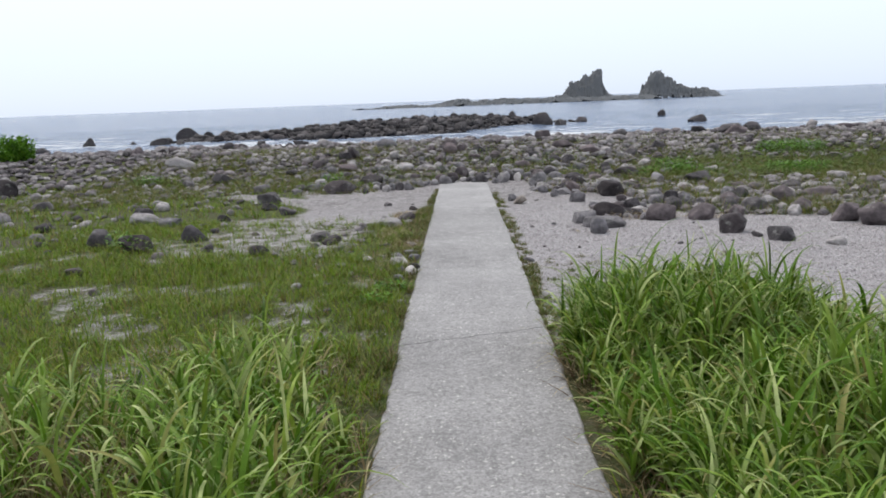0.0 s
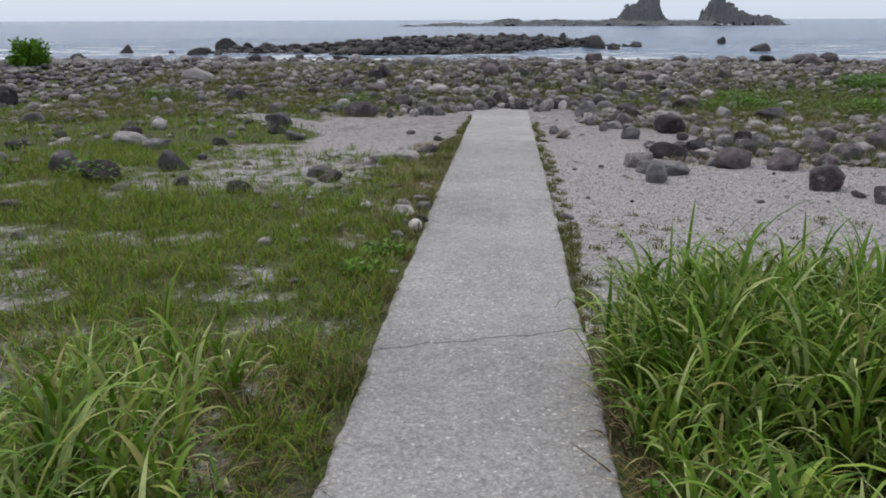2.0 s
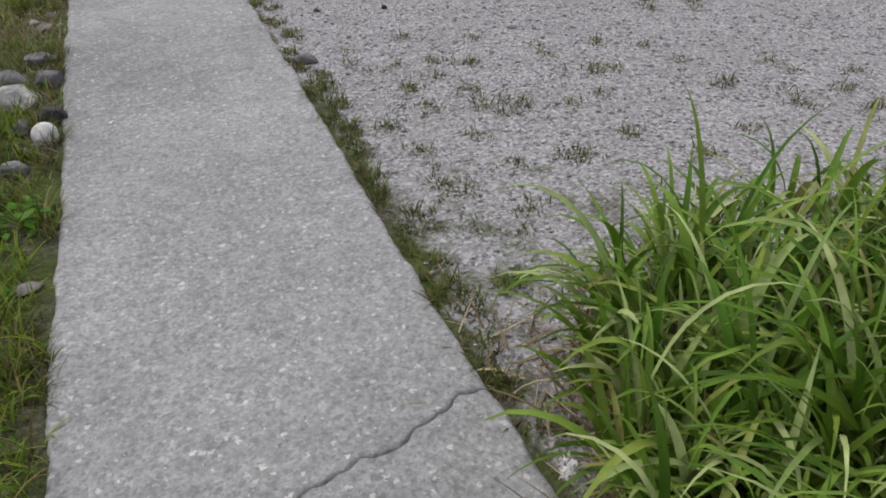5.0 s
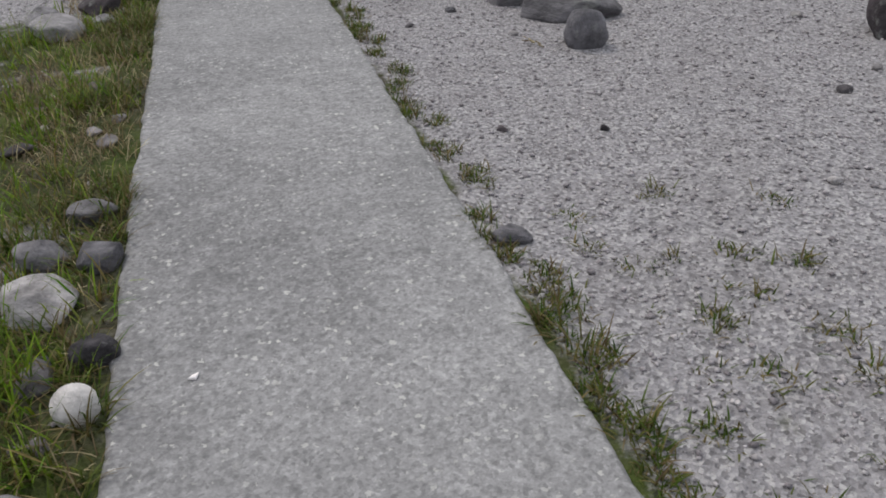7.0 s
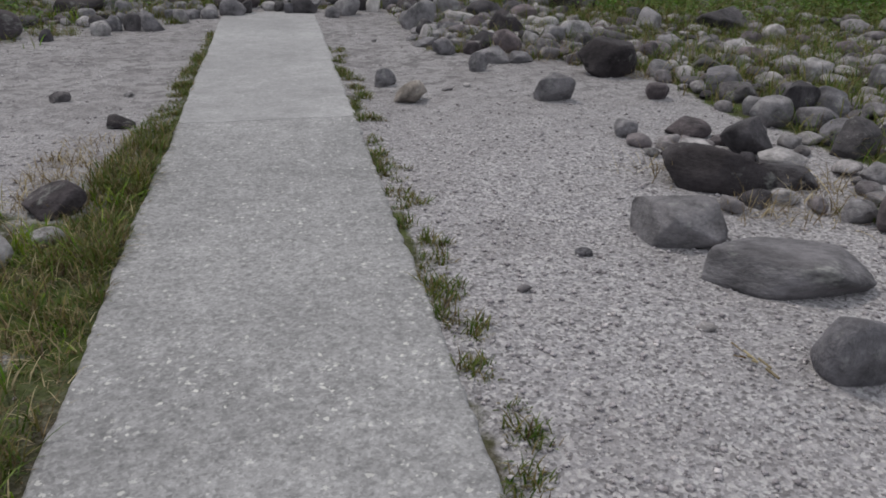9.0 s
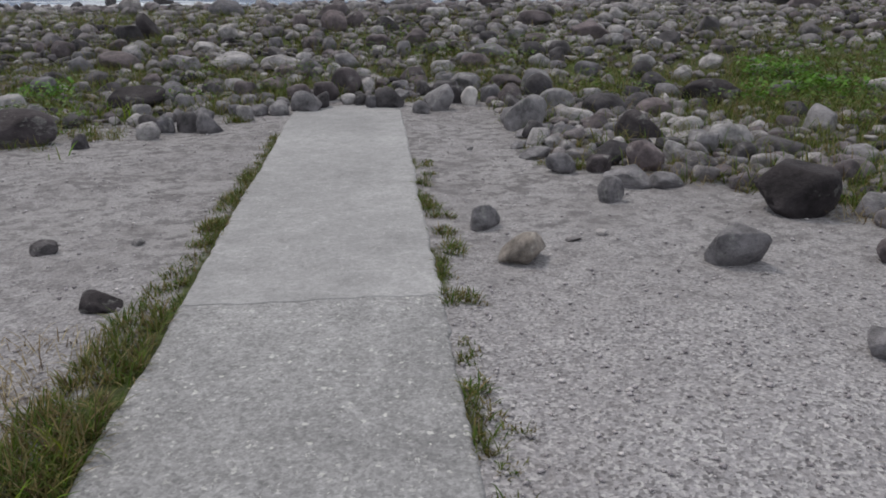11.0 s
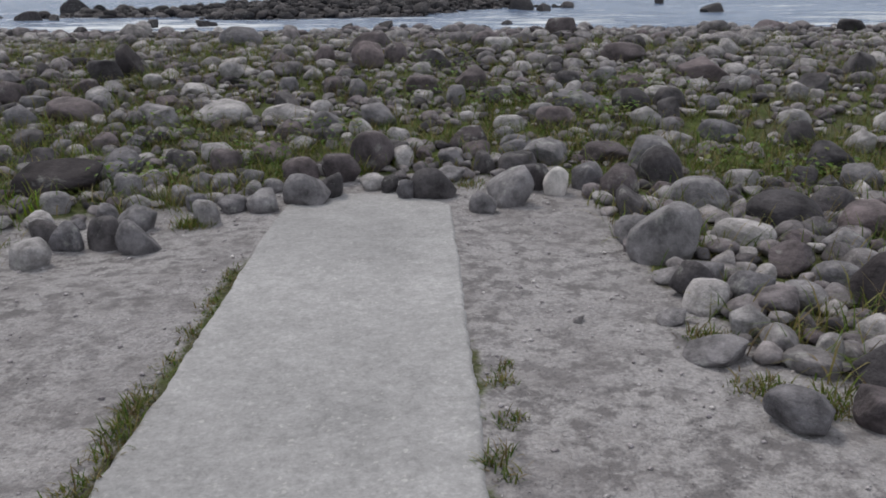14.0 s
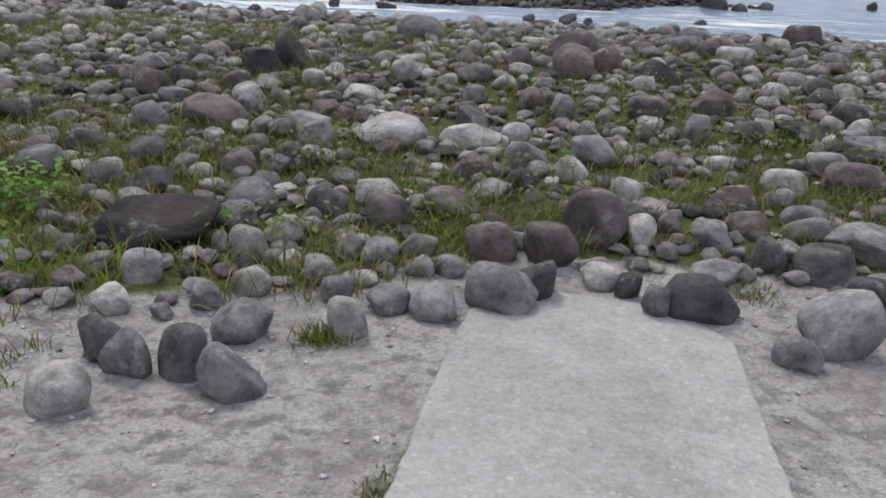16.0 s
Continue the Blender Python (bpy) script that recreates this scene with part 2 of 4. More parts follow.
# grass greens and straw, darkened to deepen the shade in gaps between boulders
BANK = blade_paint("bank_grass", (0.045, 0.085, 0.008), (0.085, 0.13, 0.014), (0.16, 0.125, 0.045), (0.06, 0.115, 0.011), (0.125, 0.15, 0.024), (0.22, 0.17, 0.075), (0.075, 0.05, 0.028))
VERGE = blade_paint("verge_grass", (0.036, 0.074, 0.008), (0.07, 0.10, 0.014), (0.14, 0.105, 0.04), (0.05, 0.10, 0.010), (0.10, 0.125, 0.020), (0.22, 0.17, 0.075), (0.075, 0.05, 0.028))
WEED = blade_paint("bank_weed_leaves", (0.05, 0.10, 0.010), (0.075, 0.14, 0.015), (0.10, 0.15, 0.022), (0.14, 0.13, 0.04))
LEAF = blade_paint("weed_leaves", (0.05, 0.14, 0.009), (0.085, 0.20, 0.015), (0.12, 0.235, 0.022))
SHELL = rock_paint("bleached_shell", (0.78, 0.76, 0.72), (0.82, 0.80, 0.77), rough=0.2, grey=1.0)


# ---- mesh helpers ----
def mesh_of(name, verts, faces, material, smooth=True):
    """A mesh from arrays of places and of equal-sided faces."""
    verts, faces = np.asarray(verts, np.float32), np.asarray(faces, np.int32)
    me = bpy.data.meshes.new(name)
    me.vertices.add(len(verts))
    me.vertices.foreach_set("co", verts.ravel())
    n, k = faces.shape
    me.loops.add(n * k)
    me.loops.foreach_set("vertex_index", faces.ravel())
    me.polygons.add(n)
    me.polygons.foreach_set("loop_start", np.arange(0, n * k, k, dtype=np.int32))
    me.polygons.foreach_set("loop_total", np.full(n, k, np.int32))
    me.polygons.foreach_set("use_smooth", np.full(n, smooth))
    me.update(calc_edges=True)
    me.validate()
    me.materials.append(material)
    return me


def part(name, mesh, parent, label=""):
    ob = new(name, mesh)
    ob.parent = parent
    return tagged(ob, label)


def ease(a, b, v):
    t = np.clip((np.asarray(v, float) - a) / (b - a), 0, 1)
    return t * t * (3 - 2 * t)


LATTICE = np.random.default_rng(11).uniform(-1, 1, (256, 256))


def wobble(x, y, s, seed=0.0):
    """Smooth random unevenness between about -1 and 1."""
    out, gain = 0.0, 1.0
    x, y = np.asarray(x, float) * s * 0.55 + seed * 7.3, np.asarray(y, float) * s * 0.55 - seed * 3.1
    for _ in range(3):
        i, j = np.floor(x).astype(int), np.floor(y).astype(int)
        u, v = x - i, y - j
        u, v = u * u * (3 - 2 * u), v * v * (3 - 2 * v)
        a, b, c, d = (LATTICE[(i + p) % 256, (j + q) % 256] for p, q in ((0, 0), (1, 0), (0, 1), (1, 1)))
        out = out + gain * ((a * (1 - u) + b * u) * (1 - v) + (c * (1 - u) + d * u) * v)
        x, y, gain = x * 2.03 + 17, y * 2.03 + 5, gain * 0.45
    return out


def fall(y):
    """The path lies level at first and then runs gently down towards the shore."""
    return -0.022 * 0.5 * np.log1p(np.exp((np.minimum(y, 19.6) - 10.3) / 0.5))


def land(x, y):
    """Height of the ground: level beside the path, up to the boulder bank, then down into the sea; an added slope rises
    unseen behind the camera.
    """
    x, y = np.asarray(x, float), np.asarray(y, float)
    # the 12 m rise at negative y is added to block low sky light
    z = -0.014 + fall(y) + 0.44 * ease(18.3, 26, y) - 2.0 * ease(29, 40, y) + 12.0 * ease(-6, -52, y)
    off = ease(0.62, 1.6, np.abs(x)) + ease(19.5, 21, y)
    return z + np.clip(off, 0, 1) * (0.03 * wobble(x, y, 1.1) + 0.015 * wobble(x, y, 3.7, 5) + 0.010 * ease(12.5, 15.0, y) * wobble(x, y, 9.0, 8)) - 0.008 * ease(0.56, 0.8, np.abs(x))


def front(x):
    """Where the boulder bank begins."""
    return np.interp(x, [-40, -9, -6, -4.5, -2.8, -2.0, -1.2, -0.95, -0.5, 0.5, 1.12, 1.42, 1.46, 1.55, 1.75, 2.1, 2.4, 2.8, 2.95, 3.4, 5, 40],
                     [14, 15, 17, 18.4, 18.0, 18.3, 18.7, 18.95, 19.25, 19.35, 19.25, 19.1, 17.4, 16.4, 16.2, 15.9, 15.4, 14.9, 12.3, 11.9, 11.4, 11.0])


def shingle(x, y):
    """1 where the ground is bare shingle, 0 where it is overgrown."""
    x, y = np.asarray(x, float), np.asarray(y, float)
    verge = np.interp(y, [6, 9, 11, 14], [0.50, 0.48, 0.48, 0.48]) + 0.05 * wobble(x * 0, y, 4.2)
    right = ease(0.0, 0.06, x - verge) * (0.62 + 0.38 * ease(6.6, 8.4, y + 0.9 * wobble(x, y, 0.8))) * ease(5.0, 6.6, y + 0.35 * np.minimum(x, 4) + 0.8 * wobble(x, y, 1.2)) * (1 - 0.75 * ease(4.5, 7, x + 1.2 * wobble(x, y, 0.6, 3)))
    inner = np.interp(y, [12, 13.5, 15, 17], [0.70, 0.57, 0.50, 0.49])
    left = ease(0.0, 0.08, -x - inner) * ease(12.0, 13.2, y + 0.25 * wobble(x, y, 1.3)) * ease(-3.0, -2.4, x + 0.35 * (y - 15.5) * (y > 15.5))
    track = ease(0.75, 0.35, np.abs(y - 15.3 - 1.15 * (-2.6 - x))) * (x < -2.2) * (x > -6.5)
    mixed = 0.55 * ease(-4.6, -3.2, x) * ease(-1.0, -1.6, x) * ease(9.3, 10.3, y) * (y < 13.6)
    patch = 0.46 * ease(0.1, 0.5, wobble(x, y, 3.0, 9)) * (x < -0.6) * (y < 11.5)
    for cx, cy, r in ((-1.05, 5.1, 0.34), (-0.85, 4.75, 0.2), (-1.15, 6.75, 0.36), (-1.75, 6.15, 0.3), (-2.3, 6.3, 0.4), (-1.45, 7.5, 0.3), (-2.9, 7.4, 0.4), (-2.2, 8.4, 0.4)):
        patch = np.maximum(patch, 0.5 * ease(1.0, 0.3, np.hypot(x - cx, (y - cy) * 0.7) / r + 0.35 * wobble(x, y, 5, 3)))
    corner = (np.abs(x) < 0.75) * ease(17.6, 18.0, y)
    bare = 1 - ease(0.1, 0.5, y - front(x))
    return np.clip(np.maximum.reduce([right * bare, left * bare, corner * bare, track, mixed, patch]), 0, 1)


# ---- ground, sea, path ----
def grid(xs, ys):
    gx, gy = np.meshgrid(xs, ys)
    nx, ny = len(xs), len(ys)
    i = (np.arange(ny - 1)[:, None] * nx + np.arange(nx - 1)[None]).ravel()
    return gx.ravel(), gy.ravel(), np.stack([i, i + 1, i + nx + 1, i + nx], 1)


def steps(inner, *outer):
    return np.array(sorted([*inner, *outer, *(-o for o in outer)]))


gx, gy, gf = grid(steps(np.linspace(-12, 12, 241), 12.6, 14, 16, 20, 26, 36, 60, 120, 400, 1500, 4500),
                  np.array([-4500, -1500, -400, -120, -60, -30, -16, -9, *np.linspace(-5, 32, 330), 33, 35, 38, 41, 60, 150, 600, 4600]))
ground_mesh = mesh_of("ground", np.stack([gx, gy, land(gx, gy)], 1), gf, GROUND)
mask = ground_mesh.attributes.new("gravel", "FLOAT", "POINT")
mask.data.foreach_set("value", shingle(gx, gy).astype(np.float32))
mask = ground_mesh.attributes.new("silt", "FLOAT", "POINT")
mask.data.foreach_set("value", ease(12.5, 15.5, gy).astype(np.float32))
tagged(new("ground", ground_mesh), "coastal ground of grey shingle, brown soil and moss", "ground", kind="structure")

sx, sy, sf = grid(steps(np.linspace(-60, 60, 121), 80, 120, 200, 400, 1000, 4400), np.array([*np.linspace(33, 130, 160), 150, 200, 280, 400, 700, 1500, 4400]))
swell = 0.07 * wobble(sx * 0.4, sy, 0.8) + 0.05 * wobble(sx, sy, 1.6, 3)
swell = swell * (sy < 140) * (np.abs(sx) < 61)
tagged(new("water", mesh_of("water", np.stack([sx, sy, -1.2 + swell], 1), sf, SEA)), "grey-blue sea with foam along the shore", "sea", kind="structure")

path = tagged(new("path"), "straight worn concrete footpath with cracks and shell chips", "path", kind="structure")


def crack_one(x):
    return 6.55 + 0.33 * x + 0.012 * np.sin(x * 19) + 0.009 * np.sin(x * 43 + 1) + 0.006 * np.sin(x * 90)


def crack_two(x):
    return 14.0 + 0.01 * np.sin(x * 7) + 0.006 * np.sin(x * 31) + 0.004 * np.sin(x * 70)


def path_end(x):
    return 19.36 - 0.95 * np.clip(np.abs(x + 0.08) / 0.6, 0, 1) ** 1.8 * np.where(x < 0, 1.0, 0.62) + 0.02 * np.sin(x * 15)


def edge(y):
    return 0.522 + 0.006 * np.sin(y * 2.3) + 0.008 * wobble(y * 0 + 3, y, 9.0, 2) + 0.006 * wobble(y * 0 + 9, y, 30.0, 6)


def slab(near, far, gap, material):
    """A stretch of the path between two cross lines, with worn edges."""
    nx, ny = 53, 420
    u, v = np.meshgrid(np.sin(np.linspace(-0.5, 0.5, nx) * np.pi), np.linspace(0, 1, ny))
    a, b = near(u * 0.52) + gap, far(u * 0.52) - gap
    y = a + (b - a) * v
    x = np.where(u < 0, u * edge(y + 40), u * edge(y))
    drop = 0.012 * np.maximum(0, (np.abs(u) - 0.97) / 0.03) ** 2
    z = fall(y) + 0.002 * wobble(x, y, 1.5) - drop
    top = np.stack([x, y, z], -1).reshape(-1, 3)
    i = (np.arange(ny - 1)[:, None] * nx + np.arange(nx - 1)[None]).ravel()
    faces = [np.stack([i, i + 1, i + nx + 1, i + nx], 1)]
    rim = np.concatenate([np.arange(nx), np.arange(1, ny) * nx + nx - 1, (ny - 1) * nx + np.arange(nx - 2, -1, -1), np.arange(ny - 2, 0, -1) * nx])
    low = top[rim].copy()
    low[:, 2] = -0.45
    n, j = len(top), np.arange(len(rim))
    faces.append(np.stack([rim[j], n + j, n + (j + 1) % len(rim), rim[(j + 1) % len(rim)]], 1))
    return mesh_of("slab", np.concatenate([top, low]), np.concatenate(faces), material)


part("slab", slab(lambda x: -6 + 0 * x, crack_one, 0.004, CONCRETE), path)
part("slab", slab(crack_one, crack_two, 0.004, CONCRETE), path)
part("slab", slab(crack_two, path_end, 0.0025, SMOOTH_CONCRETE), path)


# ---- boulders ----
def ball(level):
    bm = bmesh.new()
    bmesh.ops.create_icosphere(bm, subdivisions=level, radius=1.0)
    v = np.array([p.co[:] for p in bm.verts])
    f = np.array([[p.index for p in q.verts] for q in bm.faces])
    bm.free()
    return v, f


def stone_shape(v, seed, angular, flats=10):
    """A water-worn stone, 1 wide and about 0.85 deep: a lumpy ball with a few flats ground onto it."""
    rng = np.random.default_rng(seed)
    p = v.copy()
    for n in range(3):
        k = rng.normal(size=3)
        p *= 1 + (0.10 / (n + 1)) * np.sin((v @ k) * (1.3 + n) + rng.uniform(0, 6))[:, None]
    for _ in range(flats + angular):
        n = rng.normal(size=3)
        n /= np.linalg.norm(n)
        c = rng.uniform(0.44, 0.74) if angular else rng.uniform(0.56, 0.86)
        over = np.maximum(0, p @ n - c)
        p -= np.outer(over * (0.97 if angular else 0.86), n)
    p -= (p.max(0) + p.min(0)) / 2
    size = np.ptp(p, axis=0)
    return p / size * np.array([1.0, rng.uniform(0.62, 0.95), 1.0])


V3, F3 = ball(4)
V2, F2 = ball(3)
V1, F1 = ball(2)
ROUNDED, BROKEN = 12, 8  # how many forms of each kind
STONES = {}
rng = np.random.default_rng(7)
TAKEN = {}
CELL = 0.5
LABEL = {"g": "smooth grey sea-worn boulder on the shore", "l": "pale grey rounded boulder on the shore", "d": "dark grey weathered boulder on the shore",
         "k": "blackish rough boulder among shore stones", "b": "purple-brown rounded boulder among shore stones", "w": "small whitish stone standing out from its neighbours",
         "a": "angular grey rock lying on the shingle", "n": "tan angular rock lying on shingle", "L": "long flat grey boulder lying on shingle"}


def take(x, y, r):
    TAKEN.setdefault((int(x // CELL), int(y // CELL)), []).append((x, y, r))


def is_free(x, y, r, pack):
    i, j = int(x // CELL), int(y // CELL)
    for a in (i - 1, i, i + 1):
        for b in (j - 1, j, j + 1):
            for u, v, s in TAKEN.get((a, b), ()):
                if (u - x) ** 2 + (v - y) ** 2 < (pack * (r + s)) ** 2:
                    return False
    return True


def boulder(x, y, width, height, tone, turn=None, lean=0.0, sink=0.28, tip=None):
    """One stone of its own, resting a little sunk in the ground."""
    height = min(height, width * 1.1)
    shape = "g" if tone == "L" else tone
    angular = tone in "kna" or (tone == "d" and rng.random() < 0.5)
    n = int(rng.integers(BROKEN if angular else ROUNDED))
    large = width > 0.3 or y < 17
    key = (angular, n, shape, large)
    if key not in STONES:
        form = stone_shape(V3 if large else V2, (50 if angular else 0) + n, angular, 3 if tone == "w" else 10)
        STONES[key] = mesh_of("boulder", form, F3 if large else F2, ROCK[shape])
    ob = new("boulder", STONES[key])
    ob.scale = (width, width * (0.5 if tone == "L" else 1.0), height / (1 - sink))
    turn = rng.uniform(-25, 25) + (180 if rng.random() < 0.5 else 0) if turn is None else turn
    z = float(land(x, y)) + height / (1 - sink) * (0.5 - sink)
    ob.rotation_euler = Euler((radians(lean), radians(rng.uniform(-8, 8) if tip is None else tip), radians(turn)))
    ob.location = (x, y, z)
    take(x, y, width * 0.42)
    return tagged(ob, LABEL[tone], "boulder", "shore boulders")


# at the end of the path and up the bank
boulder(-1.15, 18.01, 0.22, 0.18, 'a')
boulder(-1.54, 18.06, 0.18, 0.15, 'g')
boulder(-1.36, 18.11, 0.18, 0.17, 'd')
boulder(-1.70, 18.16, 0.20, 0.15, 'd')
boulder(-1.29, 18.40, 0.22, 0.15, 'g')
boulder(-1.68, 18.53, 0.11, 0.06, 'g')
boulder(-0.93, 18.53, 0.18, 0.14, 'l')
boulder(-1.91, 18.54, 0.17, 0.10, 'l')
boulder(1.58, 18.55, 0.21, 0.19, 'd')
boulder(-1.55, 18.65, 0.16, 0.11, 'g')
boulder(0.71, 18.69, 0.18, 0.13, 'g')
boulder(-0.84, 18.78, 0.19, 0.10, 'g')
boulder(-0.64, 18.78, 0.22, 0.13, 'g')
boulder(-1.06, 18.83, 0.14, 0.11, 'g')
boulder(-1.94, 18.84, 0.21, 0.12, 'g')
boulder(-1.44, 18.84, 0.18, 0.11, 'l')
boulder(0.89, 18.90, 0.28, 0.25, 'a')
boulder(-0.40, 18.92, 0.31, 0.20, 'g')
boulder(1.62, 19.01, 0.26, 0.21, 'b')
boulder(0.24, 19.03, 0.14, 0.12, 'g')
boulder(-1.21, 19.04, 0.18, 0.11, 'g')
boulder(0.41, 19.05, 0.31, 0.20, 'd')
boulder(-1.02, 19.05, 0.17, 0.06, 'l')
boulder(1.90, 19.06, 0.17, 0.10, 'b')
boulder(1.22, 19.10, 0.17, 0.20, 'w', turn=0, tip=0)
boulder(-0.26, 19.11, 0.22, 0.16, 'd')
boulder(-1.39, 19.13, 0.11, 0.09, 'l')
boulder(0.13, 19.18, 0.12, 0.11, 'd')
boulder(-1.61, 19.18, 0.20, 0.17, 'g')
boulder(-0.79, 19.20, 0.14, 0.09, 'l')
boulder(-0.66, 19.23, 0.15, 0.09, 'g')
boulder(1.46, 19.24, 0.22, 0.17, 'g')
boulder(1.11, 19.25, 0.21, 0.17, 'd')
boulder(-0.01, 19.26, 0.19, 0.10, 'l')
boulder(-1.79, 19.28, 0.09, 0.10, 'l')
boulder(-2.09, 19.29, 0.56, 0.23, 'k')
boulder(1.97, 19.32, 0.30, 0.27, 'd')
boulder(-1.16, 19.33, 0.15, 0.12, 'g')
boulder(-0.86, 19.44, 0.21, 0.11, 'g')
boulder(0.52, 19.47, 0.24, 0.10, 'g')
boulder(-0.23, 19.49, 0.27, 0.19, 'b')
boulder(1.83, 19.59, 0.20, 0.08, 'd')
boulder(1.03, 19.65, 0.31, 0.15, 'd')
boulder(0.80, 19.70, 0.17, 0.16, 'd')
boulder(0.18, 19.83, 0.18, 0.16, 'l')
boulder(-0.03, 19.83, 0.33, 0.28, 'b')
boulder(-1.11, 19.84, 0.26, 0.17, 'b')
boulder(0.56, 19.85, 0.21, 0.12, 'g')
boulder(-1.90, 19.90, 0.30, 0.17, 'g')
boulder(1.28, 19.91, 0.34, 0.16, 'g')
boulder(-1.46, 19.97, 0.25, 0.16, 'd')
boulder(-2.59, 20.01, 0.38, 0.14, 'd')
boulder(1.73, 20.01, 0.43, 0.15, 'b')
boulder(-1.28, 20.21, 0.32, 0.15, 'l')
boulder(1.09, 20.35, 0.25, 0.12, 'g')
boulder(-2.59, 20.44, 0.21, 0.11, 'g')
boulder(0.72, 20.46, 0.39, 0.16, 'k')
boulder(-2.86, 20.50, 0.34, 0.16, 'd')
boulder(0.14, 20.51, 0.20, 0.13, 'l')
boulder(-0.46, 20.56, 0.19, 0.13, 'd')
boulder(-2.29, 20.57, 0.26, 0.14, 'b')
boulder(-2.03, 20.60, 0.19, 0.11, 'g')
boulder(1.96, 20.60, 0.15, 0.09, 'd')
boulder(1.02, 20.68, 0.19, 0.11, 'l')
boulder(-0.79, 20.71, 0.27, 0.17, 'b')
boulder(1.84, 20.73, 0.21, 0.11, 'g')
boulder(-0.19, 20.84, 0.22, 0.17, 'l')
boulder(1.10, 20.99, 0.30, 0.12, 'l')
boulder(-0.50, 21.02, 0.30, 0.19, 'g')
boulder(2.33, 21.07, 0.28, 0.17, 'l')
boulder(1.53, 21.08, 0.36, 0.19, 'b')
boulder(-0.05, 21.19, 0.33, 0.18, 'g')
boulder(0.76, 21.32, 0.21, 0.09, 'l')
boulder(-1.48, 21.32, 0.53, 0.19, 'l')
boulder(-0.93, 21.46, 0.44, 0.15, 'l')
boulder(-2.87, 21.53, 0.56, 0.20, 'b')
boulder(1.82, 21.73, 0.55, 0.19, 'g')
boulder(2.72, 21.75, 0.31, 0.20, 'd')
boulder(0.67, 21.93, 0.21, 0.20, 'g')
boulder(1.45, 22.24, 0.41, 0.14, 'k')
boulder(1.17, 22.25, 0.20, 0.14, 'l')
boulder(0.34, 22.45, 0.37, 0.20, 'b')
boulder(1.93, 22.48, 0.22, 0.13, 'l')
boulder(-2.01, 22.48, 0.38, 0.13, 'l')
boulder(2.55, 22.53, 0.32, 0.17, 'b')
boulder(-3.72, 22.61, 0.26, 0.16, 'd')
boulder(2.32, 22.90, 0.31, 0.18, 'g')
boulder(3.49, 23.12, 0.68, 0.25, 'b')
boulder(-3.19, 23.15, 0.39, 0.26, 'd')
boulder(-3.98, 23.44, 0.26, 0.17, 'd')
boulder(-3.00, 23.45, 0.45, 0.36, 'k')
boulder(-1.87, 23.48, 0.29, 0.17, 'l')
boulder(0.50, 23.81, 0.41, 0.23, 'd')
boulder(-0.31, 23.96, 0.45, 0.30, 'b')
boulder(-0.86, 24.04, 0.26, 0.23, 'b')
boulder(-0.00, 24.34, 0.31, 0.23, 'b')
boulder(2.88, 24.36, 0.58, 0.22, 'b')
boulder(1.39, 25.45, 0.41, 0.18, 'l')
boulder(-2.27, 25.98, 0.66, 0.30, 'g')
boulder(1.84, 26.38, 0.48, 0.17, 'd')
boulder(2.77, 28.56, 0.56, 0.32, 'b')
# the pile along the shingle's far side
boulder(0.82, 14.97, 0.19, 0.13, 'a')
boulder(1.61, 15.39, 0.15, 0.14, 'a')
boulder(2.02, 15.64, 0.22, 0.09, 'g')
boulder(1.81, 15.70, 0.30, 0.13, 'g')
boulder(2.31, 15.91, 0.17, 0.10, 'd')
boulder(2.02, 16.04, 0.26, 0.19, 'b')
boulder(1.47, 16.07, 0.20, 0.13, 'a')
boulder(1.73, 16.07, 0.18, 0.12, 'b')
boulder(2.33, 16.19, 0.07, 0.08, 'g')
boulder(2.46, 16.22, 0.16, 0.07, 'd')
boulder(1.88, 16.28, 0.26, 0.16, 'd')
boulder(1.79, 16.53, 0.13, 0.09, 'l')
boulder(2.63, 16.55, 0.24, 0.14, 'g')
boulder(1.39, 16.55, 0.23, 0.08, 'g')
boulder(2.19, 16.60, 0.17, 0.12, 'd')
boulder(1.58, 16.76, 0.17, 0.11, 'l')
boulder(1.34, 16.89, 0.13, 0.06, 'g')
boulder(2.30, 16.98, 0.39, 0.26, 'k')
boulder(1.73, 17.09, 0.20, 0.12, 'g')
boulder(2.76, 17.23, 0.27, 0.15, 'l')
boulder(2.20, 17.29, 0.22, 0.12, 'g')
boulder(3.10, 17.30, 0.24, 0.09, 'l')
boulder(1.61, 17.35, 0.21, 0.11, 'g')
boulder(1.55, 17.75, 0.37, 0.30, 'g')
boulder(-1.61, 17.80, 0.20, 0.13, 'l')
boulder(2.03, 17.95, 0.34, 0.12, 'l')
boulder(2.77, 18.50, 0.24, 0.17, 'd')
boulder(2.01, 18.65, 0.35, 0.21, 'g')
boulder(3.59, 18.78, 0.55, 0.25, 'k')
boulder(2.50, 19.22, 0.25, 0.11, 'l')
boulder(2.05, 19.82, 0.46, 0.24, 'g')
boulder(3.42, 20.43, 0.34, 0.18, 'd')
boulder(4.47, 20.91, 0.31, 0.18, 'l')
# on the shingle and round the dark boulder
boulder(-0.84, 14.07, 0.19, 0.07, 'k')
boulder(2.56, 14.20, 0.18, 0.10, 'b')
boulder(1.85, 14.25, 0.24, 0.17, 'a')
boulder(0.92, 14.43, 0.23, 0.12, 'n', turn=5, tip=-50)
boulder(-1.32, 14.79, 0.14, 0.06, 'd')
boulder(-0.91, 14.88, 0.07, 0.03, 'l')
boulder(2.90, 14.88, 0.28, 0.12, 'g')
boulder(2.54, 15.02, 0.47, 0.27, 'k')
boulder(2.62, 15.98, 0.17, 0.09, 'g')
